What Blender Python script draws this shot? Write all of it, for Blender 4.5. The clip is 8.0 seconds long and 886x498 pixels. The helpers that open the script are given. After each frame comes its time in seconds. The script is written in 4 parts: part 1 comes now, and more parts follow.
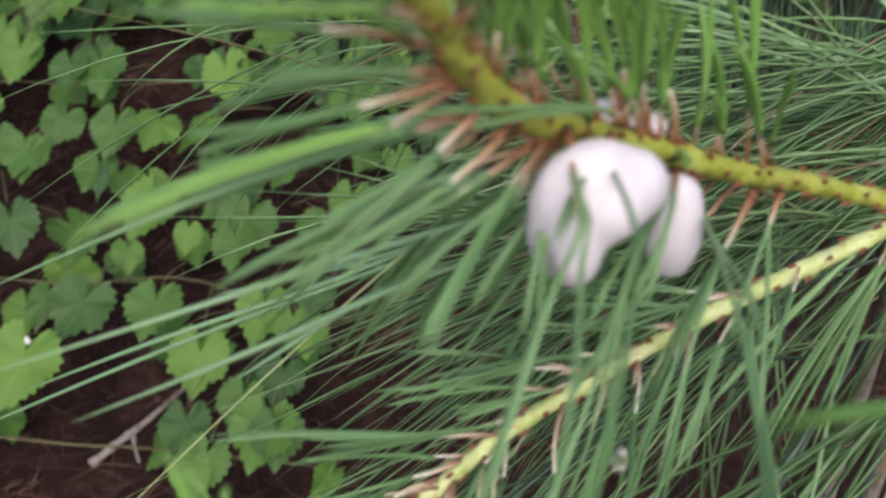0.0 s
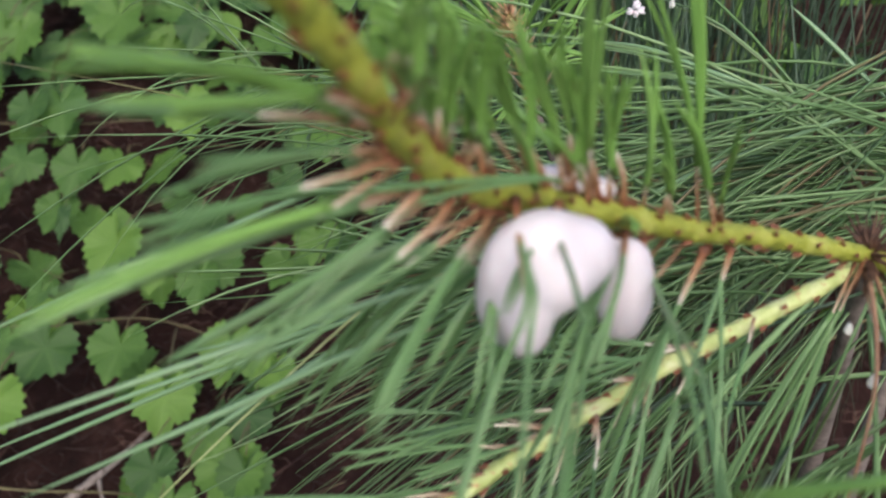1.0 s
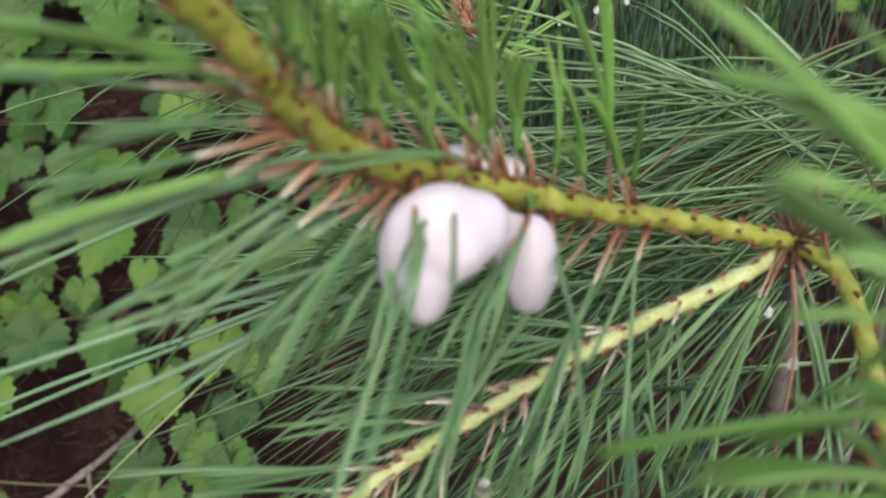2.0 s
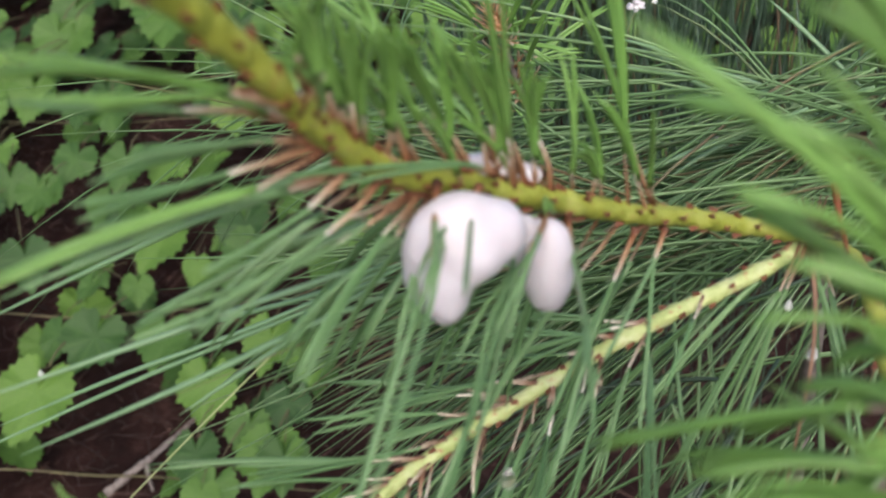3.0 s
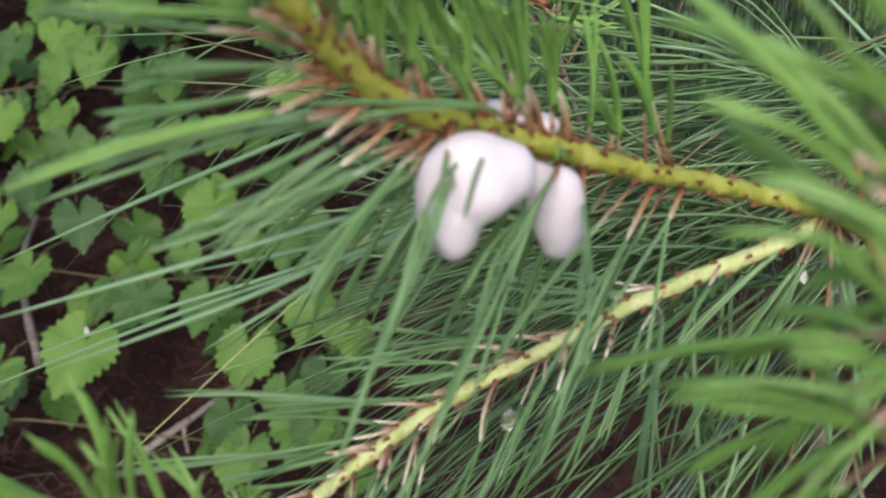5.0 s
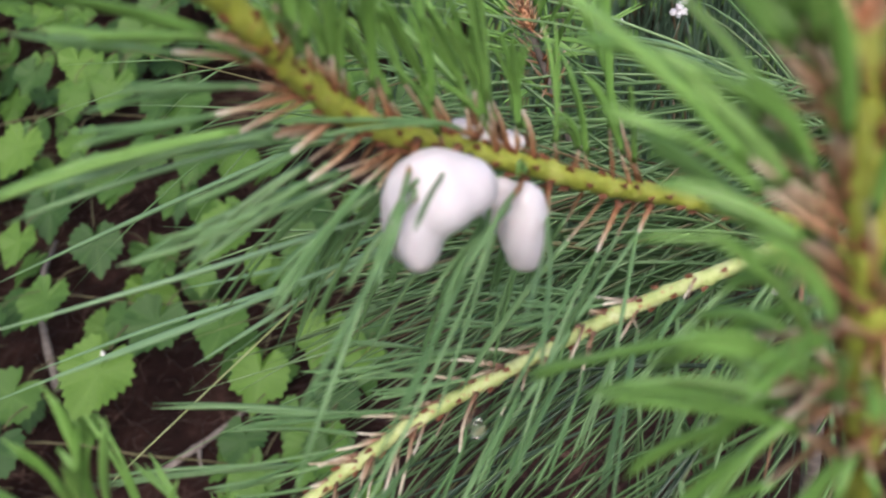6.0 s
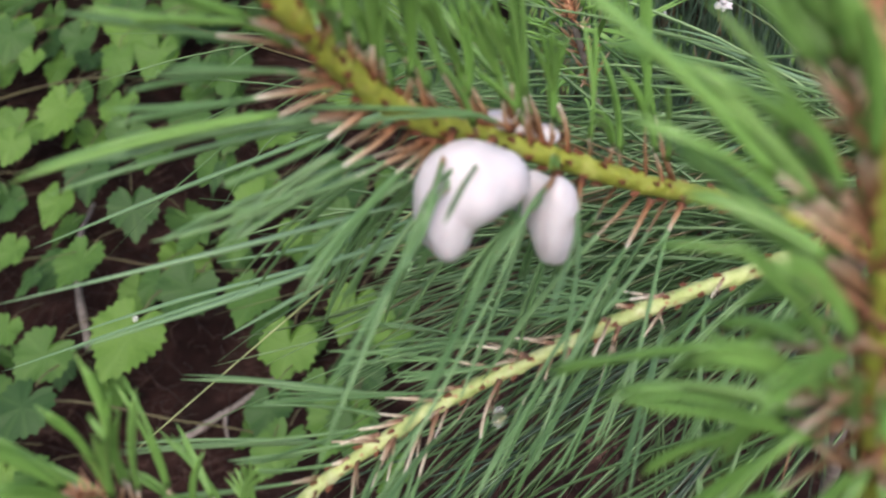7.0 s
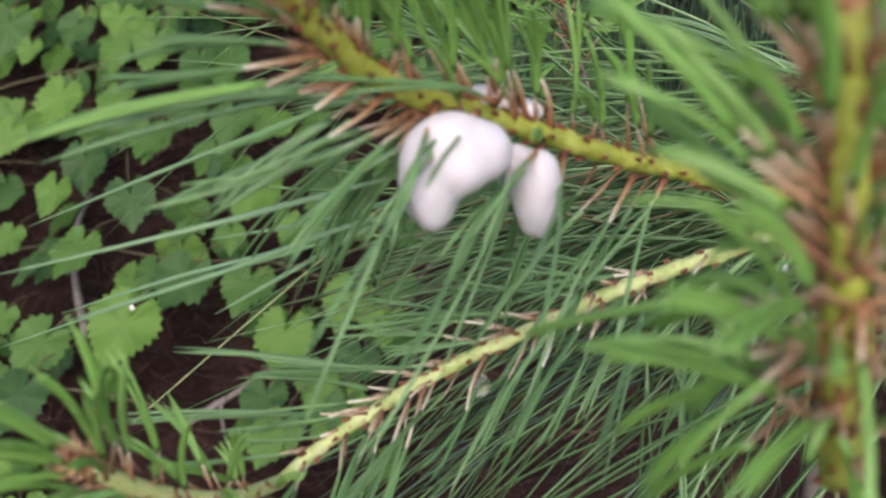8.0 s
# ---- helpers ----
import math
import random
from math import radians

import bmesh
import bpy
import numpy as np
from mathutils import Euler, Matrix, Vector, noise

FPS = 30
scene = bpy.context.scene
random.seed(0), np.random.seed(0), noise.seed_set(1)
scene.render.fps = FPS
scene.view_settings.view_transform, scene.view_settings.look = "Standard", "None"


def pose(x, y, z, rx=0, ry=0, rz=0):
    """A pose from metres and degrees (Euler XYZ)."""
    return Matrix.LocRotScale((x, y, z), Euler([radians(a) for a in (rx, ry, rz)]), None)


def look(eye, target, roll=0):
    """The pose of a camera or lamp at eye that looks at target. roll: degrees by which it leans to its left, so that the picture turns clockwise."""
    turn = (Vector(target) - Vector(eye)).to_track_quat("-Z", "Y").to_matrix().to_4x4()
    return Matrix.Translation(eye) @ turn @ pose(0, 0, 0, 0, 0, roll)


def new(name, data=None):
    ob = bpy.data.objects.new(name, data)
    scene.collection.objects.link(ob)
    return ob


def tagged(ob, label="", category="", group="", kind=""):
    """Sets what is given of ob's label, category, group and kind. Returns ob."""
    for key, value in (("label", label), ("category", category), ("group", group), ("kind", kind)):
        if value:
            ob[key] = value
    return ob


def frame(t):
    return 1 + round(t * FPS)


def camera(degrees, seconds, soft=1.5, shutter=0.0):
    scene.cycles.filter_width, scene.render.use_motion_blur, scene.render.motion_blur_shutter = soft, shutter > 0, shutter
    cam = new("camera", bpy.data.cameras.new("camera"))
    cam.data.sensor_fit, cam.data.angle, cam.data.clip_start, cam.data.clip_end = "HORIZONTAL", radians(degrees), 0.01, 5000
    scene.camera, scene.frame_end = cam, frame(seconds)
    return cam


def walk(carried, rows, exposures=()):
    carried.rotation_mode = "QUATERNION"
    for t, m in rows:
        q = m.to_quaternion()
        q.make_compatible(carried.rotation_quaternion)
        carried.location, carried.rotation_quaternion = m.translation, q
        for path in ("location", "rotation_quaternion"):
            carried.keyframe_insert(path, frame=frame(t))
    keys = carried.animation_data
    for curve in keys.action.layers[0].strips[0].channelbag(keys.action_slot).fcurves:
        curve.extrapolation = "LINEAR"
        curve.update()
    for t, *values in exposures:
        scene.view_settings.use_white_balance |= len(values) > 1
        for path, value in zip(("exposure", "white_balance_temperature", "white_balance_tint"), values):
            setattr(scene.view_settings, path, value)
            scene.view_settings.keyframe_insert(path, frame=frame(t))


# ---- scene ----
# A macro view of a wet pine sapling shoot that carries a mass of white spittle froth, over vines on dark litter.
cam = camera(44.0, 8.0, soft=2.1, shutter=0.5)
cam.data.dof.use_dof = True
cam.data.dof.focus_distance = 0.45
cam.data.dof.aperture_fstop = 18.0
PATH = [
    (0, (0.0246, -0.0246, 0.5492), (-0.0057, 0.2146, 0.3708), 0.67),
    (0.5, (0.0321, -0.0174, 0.5509), (0.0089, 0.2267, 0.3782), 0.73),
    (1, (0.0275, -0.0186, 0.5550), (0.0050, 0.2258, 0.3825), 0.60),
    (1.5, (0.0375, -0.0262, 0.5580), (0.0151, 0.2199, 0.3878), 0.70),
    (1.7, (0.0429, -0.0255, 0.5555), (0.0201, 0.2197, 0.3843), 0.87),
    (2.8, (0.0528, -0.0377, 0.5579), (0.0172, 0.2066, 0.3874), -1.15),
    (3, (0.0547, -0.0358, 0.5652), (0.0161, 0.2059, 0.3917), -1.90),
    (3.5, (0.0539, -0.0431, 0.5609), (0.0104, 0.1986, 0.3886), -1.32),
    (4, (0.0621, -0.0469, 0.5599), (0.0163, 0.1971, 0.3915), -1.29),
    (4.5, (0.0623, -0.0478, 0.5666), (0.0116, 0.1942, 0.3967), -1.52),
    (4.7, (0.0621, -0.0455, 0.5596), (0.0128, 0.1933, 0.3848), -0.37),
    (5.8, (0.0781, -0.0513, 0.5622), (0.0176, 0.1874, 0.3908), -1.75),
    (6, (0.0784, -0.0516, 0.5624), (0.0191, 0.1890, 0.3933), -1.62),
    (6.5, (0.0824, -0.0555, 0.5652), (0.0210, 0.1842, 0.3957), -0.95),
    (7, (0.0793, -0.0523, 0.5661), (0.0121, 0.1827, 0.3921), -0.06),
    (7.5, (0.0806, -0.0565, 0.5660), (0.0122, 0.1802, 0.3949), -0.02),
    (8, (0.0843, -0.0589, 0.5647), (0.0178, 0.1756, 0.3898), 0.26),
]
walk(cam, [(t, look(eye, target, roll)) for t, eye, target, roll in PATH])
scene.view_settings.exposure = 0.43

# ---- world and sun: a bright overcast sky ----
world = bpy.data.worlds.new("overcast_sky")
scene.world = world
world.use_nodes = True
wn = world.node_tree.nodes
sky = wn.new("ShaderNodeTexSky")
sky.sky_type = "NISHITA"
sky.sun_disc = False
sky.sun_elevation = radians(49)
sky.sun_rotation = radians(164)
sky.air_density, sky.dust_density, sky.ozone_density = 1.0, 4.0, 1.0
world.node_tree.links.new(sky.outputs[0], wn["Background"].inputs[0])
wn["Background"].inputs[1].default_value = 0.15
sun = new("sun", bpy.data.lights.new("sun", "SUN"))
sun.data.energy, sun.data.angle, sun.data.color = 2.0, radians(60), (1.0, 0.94, 0.85)
sun.matrix_world = look((0.6, -1.9, 2.9), (0.0, 0.2, 0.4))


# ---- materials ----
def mat(name, build):
    m = bpy.data.materials.new(name)
    m.use_nodes = True
    nt = m.node_tree
    build(nt, nt.nodes["Principled BSDF"], nt.nodes["Material Output"])
    return m


def link(nt, a, b):
    nt.links.new(a, b)


def ramp(nt, fac, stops):
    r = nt.nodes.new("ShaderNodeValToRGB")
    while len(r.color_ramp.elements) < len(stops):
        r.color_ramp.elements.new(0.5)
    for e, (p, c) in zip(r.color_ramp.elements, stops):
        e.position, e.color = p, (*c, 1)
    link(nt, fac, r.inputs[0])
    return r.outputs[0]


def noise_tex(nt, scale, detail=4.0, rough=0.6, coord="Object"):
    c = nt.nodes.new("ShaderNodeTexCoord")
    n = nt.nodes.new("ShaderNodeTexNoise")
    n.inputs["Scale"].default_value, n.inputs["Detail"].default_value = scale, detail
    n.inputs["Roughness"].default_value = rough
    link(nt, c.outputs[coord], n.inputs["Vector"])
    return n.outputs["Fac"]


def mix(nt, fac, a, b, mode="MIX"):
    m = nt.nodes.new("ShaderNodeMix")
    m.data_type, m.blend_type = "RGBA", mode
    for sock, v in ((m.inputs[0], fac), (m.inputs[6], a), (m.inputs[7], b)):
        if isinstance(v, (int, float)):
            sock.default_value = v
        elif isinstance(v, tuple):
            sock.default_value = (*v, 1)
        else:
            link(nt, v, sock)
    return m.outputs[2]


def bump(nt, bsdf, height, strength, distance):
    b = nt.nodes.new("ShaderNodeBump")
    b.inputs["Strength"].default_value, b.inputs["Distance"].default_value = strength, distance
    link(nt, height, b.inputs["Height"])
    link(nt, b.outputs[0], bsdf.inputs["Normal"])


def translucent(nt, bsdf, out, colour, amount):
    t = nt.nodes.new("ShaderNodeBsdfTranslucent")
    if isinstance(colour, tuple):
        t.inputs[0].default_value = (*colour, 1)
    else:
        link(nt, colour, t.inputs[0])
    m = nt.nodes.new("ShaderNodeMixShader")
    m.inputs[0].default_value = amount
    link(nt, bsdf.outputs[0], m.inputs[1])
    link(nt, t.outputs[0], m.inputs[2])
    link(nt, m.outputs[0], out.inputs[0])


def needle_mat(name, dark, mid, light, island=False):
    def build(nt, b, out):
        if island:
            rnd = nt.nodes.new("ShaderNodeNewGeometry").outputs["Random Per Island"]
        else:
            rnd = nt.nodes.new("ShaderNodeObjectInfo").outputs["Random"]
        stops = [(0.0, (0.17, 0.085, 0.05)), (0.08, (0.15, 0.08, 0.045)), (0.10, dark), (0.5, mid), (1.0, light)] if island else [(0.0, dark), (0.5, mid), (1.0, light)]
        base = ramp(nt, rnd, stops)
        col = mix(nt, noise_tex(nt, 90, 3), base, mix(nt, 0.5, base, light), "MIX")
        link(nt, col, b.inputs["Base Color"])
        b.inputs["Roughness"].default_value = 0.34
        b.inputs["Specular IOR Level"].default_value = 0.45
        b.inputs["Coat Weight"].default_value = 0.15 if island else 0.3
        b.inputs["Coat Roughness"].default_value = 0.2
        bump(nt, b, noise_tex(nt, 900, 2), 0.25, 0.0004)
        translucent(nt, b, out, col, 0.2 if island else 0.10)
    return mat(name, build)


M_NEEDLE = needle_mat("fresh_needle", (0.10, 0.225, 0.046), (0.15, 0.31, 0.068), (0.215, 0.395, 0.105))
M_NEEDLE_OLD = needle_mat("blue_green_needle", (0.065, 0.15, 0.05), (0.11, 0.23, 0.085), (0.19, 0.325, 0.145))
M_NEEDLE_PALE = needle_mat("pale_needle", (0.115, 0.225, 0.105), (0.16, 0.285, 0.145), (0.22, 0.35, 0.195))
M_NEEDLE_MASS = needle_mat("old_needle", (0.04, 0.10, 0.035), (0.095, 0.20, 0.07), (0.25, 0.39, 0.19), True)
# Darker, bluer copy of old_needle: the deep shade is put into its colour.
M_NEEDLE_SHADED = needle_mat("needle_painted_shade", (0.018, 0.043, 0.024), (0.034, 0.074, 0.042), (0.095, 0.155, 0.105), True)


def build_sheath(nt, b, out, pale=False):
    c = nt.nodes.new("ShaderNodeTexCoord")
    s = nt.nodes.new("ShaderNodeSeparateXYZ")
    link(nt, c.outputs["Generated"], s.inputs[0])
    along = ramp(nt, s.outputs[2], [(0.0, (0.075, 0.022, 0.012)), (0.10, (0.17, 0.055, 0.025)), (0.22, (0.27, 0.12, 0.055)), (0.48, (0.38, 0.225, 0.125)), (0.78, (0.52, 0.41, 0.30)), (1.0, (0.68, 0.64, 0.57))])
    if pale:
        along = mix(nt, ramp(nt, s.outputs[2], [(0.15, (0.1, 0.1, 0.1)), (0.6, (0.7, 0.7, 0.7))]), along, (0.82, 0.74, 0.60))
    rnd = nt.nodes.new("ShaderNodeObjectInfo").outputs["Random"]
    tone = ramp(nt, rnd, [(0.0, (0.72, 0.70, 0.68)), (0.5, (1.0, 1.02, 1.05)), (1.0, (1.22, 1.30, 1.42))])
    along = mix(nt, 1.0, along, tone, "MULTIPLY")
    streak = ramp(nt, noise_tex(nt, 420, 3), [(0.38, (0, 0, 0)), (0.68, (1, 1, 1))])
    link(nt, mix(nt, streak, along, mix(nt, 0.5, along, (0.14, 0.05, 0.02)), "MIX"), b.inputs["Base Color"])
    b.inputs["Roughness"].default_value = 0.6
    bump(nt, b, noise_tex(nt, 1400, 3), 0.5, 0.0004)


M_SHEATH = mat("papery_sheath", build_sheath)
M_SHEATH_PALE = mat("bleached_sheath", lambda nt, b, out: build_sheath(nt, b, out, True))


def build_bark(nt, b, out):
    col = ramp(nt, noise_tex(nt, 120, 5), [(0.3, (0.19, 0.23, 0.035)), (0.5, (0.28, 0.31, 0.045)), (0.72, (0.40, 0.43, 0.11))])
    flecks = ramp(nt, noise_tex(nt, 700, 2), [(0.62, (0, 0, 0)), (0.70, (1, 1, 1))])
    link(nt, mix(nt, flecks, col, (0.30, 0.20, 0.06)), b.inputs["Base Color"])
    b.inputs["Roughness"].default_value = 0.45
    bump(nt, b, noise_tex(nt, 450, 4), 0.7, 0.0012)


M_BARK = mat("green_shoot_bark", build_bark)


def build_pale_bark(nt, b, out):
    col = ramp(nt, noise_tex(nt, 130, 5), [(0.3, (0.33, 0.41, 0.13)), (0.5, (0.46, 0.53, 0.22)), (0.72, (0.60, 0.63, 0.38))])
    flecks = ramp(nt, noise_tex(nt, 600, 2), [(0.60, (0, 0, 0)), (0.70, (1, 1, 1))])
    link(nt, mix(nt, flecks, col, (0.42, 0.24, 0.12)), b.inputs["Base Color"])
    b.inputs["Roughness"].default_value = 0.5
    bump(nt, b, noise_tex(nt, 450, 4), 0.8, 0.0012)


M_PALE = mat("pale_shoot_bark", build_pale_bark)


def simple(name, stops, scale, rough, bump_amt=0.4, dist=0.001, detail=4):
    def build(nt, b, out):
        link(nt, ramp(nt, noise_tex(nt, scale, detail), stops), b.inputs["Base Color"])
        b.inputs["Roughness"].default_value = rough
        bump(nt, b, noise_tex(nt, scale * 5, 4), bump_amt, dist)
    return mat(name, build)


M_BRACT = simple("red_brown_bract", [(0.3, (0.09, 0.025, 0.015)), (0.7, (0.24, 0.085, 0.04))], 400, 0.6)
M_BUD = simple("orange_bud_scale", [(0.3, (0.68, 0.25, 0.12)), (0.7, (0.78, 0.55, 0.38))], 300, 0.55)
M_WOOD = simple("grey_dead_wood", [(0.3, (0.10, 0.08, 0.075)), (0.7, (0.26, 0.22, 0.21))], 150, 0.8)
M_LITTER = simple("decayed_needle", [(0.35, (0.012, 0.005, 0.004)), (0.5, (0.05, 0.021, 0.017)), (0.66, (0.16, 0.085, 0.065))], 14, 0.7)
M_TAN = simple("dry_tan_needle", [(0.3, (0.17, 0.085, 0.05)), (0.7, (0.30, 0.18, 0.12))], 90, 0.6)
M_RED = simple("rust_red_needle", [(0.3, (0.15, 0.04, 0.02)), (0.7, (0.25, 0.08, 0.04))], 120, 0.5)
M_STRAW = simple("straw_needle", [(0.3, (0.32, 0.38, 0.15)), (0.7, (0.45, 0.50, 0.26))], 90, 0.5)
M_RESIN = simple("dark_whorl_bud", [(0.3, (0.03, 0.015, 0.010)), (0.7, (0.13, 0.06, 0.035))], 500, 0.6)


def build_leaf(nt, b, out, island=False):
    if island:
        rnd = nt.nodes.new("ShaderNodeNewGeometry").outputs["Random Per Island"]
    else:
        rnd = nt.nodes.new("ShaderNodeObjectInfo").outputs["Random"]
    base = ramp(nt, rnd, [(0.0, (0.04, 0.095, 0.028)), (0.4, (0.075, 0.16, 0.036)), (0.75, (0.105, 0.21, 0.04)), (1.0, (0.14, 0.26, 0.048))])
    blot = ramp(nt, noise_tex(nt, 60, 5), [(0.35, (0.75, 0.8, 0.75)), (0.7, (1.1, 1.08, 1.0))])
    col = mix(nt, 1.0, base, blot, "MULTIPLY")
    veins = nt.nodes.new("ShaderNodeAttribute")
    veins.attribute_name = "vein"
    col = mix(nt, veins.outputs["Fac"], col, mix(nt, 0.10, col, (0.25, 0.42, 0.12)))
    spot = ramp(nt, noise_tex(nt, 28, 6, 0.7), [(0.72, (0, 0, 0)), (0.78, (1, 1, 1))])
    col = mix(nt, spot, col, (0.20, 0.15, 0.05))
    link(nt, col, b.inputs["Base Color"])
    b.inputs["Roughness"].default_value = 0.42
    b.inputs["Specular IOR Level"].default_value = 0.4
    bump(nt, b, noise_tex(nt, 220, 5), 0.4, 0.0012)
    translucent(nt, b, out, col, 0.3)


M_LEAF = mat("vine_leaf", build_leaf)
M_LEAF_SPREAD = mat("vine_leaf_spread", lambda nt, b, out: build_leaf(nt, b, out, True))
M_VINE = simple("vine_stem", [(0.3, (0.07, 0.05, 0.03)), (0.7, (0.13, 0.12, 0.05))], 100, 0.6)


def build_ground(nt, b, out):
    a = ramp(nt, noise_tex(nt, 22, 8, 0.7), [(0.3, (0.011, 0.004, 0.004)), (0.5, (0.036, 0.014, 0.013)), (0.70, (0.11, 0.052, 0.045))])
    link(nt, mix(nt, noise_tex(nt, 160, 6), a, mix(nt, 0.5, a, (0.035, 0.018, 0.015))), b.inputs["Base Color"])
    b.inputs["Roughness"].default_value = 0.9
    b.inputs["Specular IOR Level"].default_value = 0.15
    bump(nt, b, noise_tex(nt, 90, 8, 0.75), 1.0, 0.02)


M_GROUND = mat("dark_pine_duff", build_ground)


def build_froth(nt, b, out):
    tint = ramp(nt, noise_tex(nt, 90, 3), [(0.3, (0.57, 0.53, 0.585)), (0.7, (0.65, 0.615, 0.685))])
    link(nt, tint, b.inputs["Base Color"])
    b.inputs["Roughness"].default_value = 0.35
    b.inputs["Subsurface Weight"].default_value = 0.5
    b.inputs["Subsurface Radius"].default_value = (1.0, 0.8, 0.8)
    b.inputs["Subsurface Scale"].default_value = 0.002
    c = nt.nodes.new("ShaderNodeTexCoord")
    v = nt.nodes.new("ShaderNodeTexVoronoi")
    v.inputs["Scale"].default_value = 1500
    link(nt, c.outputs["Object"], v.inputs["Vector"])
    bump(nt, b, v.outputs["Distance"], 0.25, 0.0004)


M_FROTH = mat("white_froth", build_froth)


def build_water(nt, b, out, clear=1.0):
    b.inputs["Base Color"].default_value = (1, 1, 1, 1)
    b.inputs["Roughness"].default_value = 0.08
    b.inputs["IOR"].default_value = 1.33
    b.inputs["Transmission Weight"].default_value = clear


M_WATER = mat("water", build_water)
# Water made partly opaque white: the sky's glint is put into its colour.
M_GLINT = mat("water_painted_glint", lambda nt, b, out: build_water(nt, b, out, 0.65))


# ---- mesh helpers ----
def catmull(pts, per=8):
    pts = [Vector(p) for p in pts]
    out = []
    for i in range(len(pts) - 1):
        p0, p1, p2, p3 = pts[max(i - 1, 0)], pts[i], pts[i + 1], pts[min(i + 2, len(pts) - 1)]
        for k in range(per):
            u = k / per
            out.append(0.5 * (2 * p1 + (p2 - p0) * u + (2 * p0 - 5 * p1 + 4 * p2 - p3) * u * u + (3 * p1 - p0 - 3 * p2 + p3) * u ** 3))
    return out + [pts[-1]]


class Line:
    """A smooth centreline that can be asked for its place and direction at a share s of its length."""

    def __init__(self, pts, per=12):
        self.p = catmull(pts, per)
        self.d = [0.0]
        for a, b in zip(self.p, self.p[1:]):
            self.d.append(self.d[-1] + (b - a).length)
        self.length = self.d[-1]

    def at(self, s):
        x = max(0.0, min(1.0, s)) * self.length
        for i in range(len(self.p) - 1):
            if x <= self.d[i + 1]:
                break
        u = (x - self.d[i]) / max(self.d[i + 1] - self.d[i], 1e-9)
        return self.p[i].lerp(self.p[i + 1], u), (self.p[i + 1] - self.p[i]).normalized()


def tube_data(pts, radius, sides, verts, faces):
    """Adds a closed tapered tube along pts to lists of verts and faces. radius: a function of the share 0..1."""
    n, start = len(pts), len(verts)
    up = Vector((0.31, 0.17, 0.93))
    for i, p in enumerate(pts):
        d = (pts[min(i + 1, n - 1)] - pts[max(i - 1, 0)]).normalized()
        a = d.cross(up).normalized() if abs(d.dot(up)) < 0.98 else d.cross(Vector((1, 0, 0))).normalized()
        b = d.cross(a)
        r = radius(i / (n - 1))
        for k in range(sides):
            w = 2 * math.pi * k / sides
            verts.append(p + a * (r * math.cos(w)) + b * (r * math.sin(w)))
    for i in range(n - 1):
        for k in range(sides):
            q = start + i * sides
            faces.append((q + k, q + (k + 1) % sides, q + sides + (k + 1) % sides, q + sides + k))
    faces.append(tuple(start + k for k in reversed(range(sides))))
    faces.append(tuple(start + (n - 1) * sides + k for k in range(sides)))


def mesh_of(name, verts, faces, material, smooth=True):
    me = bpy.data.meshes.new(name)
    me.from_pydata([tuple(v) for v in verts], [], faces)
    me.materials.append(material)
    if smooth:
        me.polygons.foreach_set("use_smooth", [True] * len(me.polygons))
    me.update()
    return me


def put(name, me, parent=None, m=None, label="", kind=""):
    ob = new(name, me)
    if parent:
        ob.parent = parent
    if m is not None:
        ob.matrix_basis = m
    return tagged(ob, label, "", "", kind)


def thing(name, label, category, at=(0, 0, 0), group="", kind=""):
    ob = new(name)
    ob.empty_display_size = 0.02
    ob.location = at
    return tagged(ob, label, category, group, kind)


def frame_along(origin, direction, up=(0, 0, 1)):
    """A matrix whose z runs along direction and whose x leans towards up."""
    z = Vector(direction).normalized()
    x = Vector(up) - z * z.dot(Vector(up))
    x = x.normalized() if x.length > 1e-4 else z.orthogonal().normalized()
    y = z.cross(x)
    return Matrix(((x.x, y.x, z.x, origin[0]), (x.y, y.y, z.y, origin[1]), (x.z, y.z, z.z, origin[2]), (0, 0, 0, 1)))


# ---- ground: one sheet to the horizon, fine near the vines ----
rng = random.Random(5)


def ground_height(x, y):
    """A gentle bank that climbs away from the sapling and levels out."""
    rise = 0.236 * (min(max(y, -0.6), 2.4) - 0.7)
    return -0.275 + rise + 0.014 * noise.noise((x * 6, y * 6, 1.3)) + 0.007 * noise.noise((x * 21, y * 21, 4.1))


def build_ground_sheet():
    near = [-1.5 + 0.025 * i for i in range(121)]
    xs = [-400, -60, -12, -4, -2.2] + near + [2.2, 5, 14, 60, 400]
    ys = [v + 0.5 for v in xs]
    verts = [(x, y, ground_height(x, y)) for y in ys for x in xs]
    n = len(xs)
    faces = [(j * n + i, j * n + i + 1, (j + 1) * n + i + 1, (j + 1) * n + i) for j in range(n - 1) for i in range(n - 1)]
    ob = new("ground", mesh_of("ground", verts, faces, M_GROUND))
    tagged(ob, "dark brown soil under decaying pine litter", "ground", kind="structure")


build_ground_sheet()


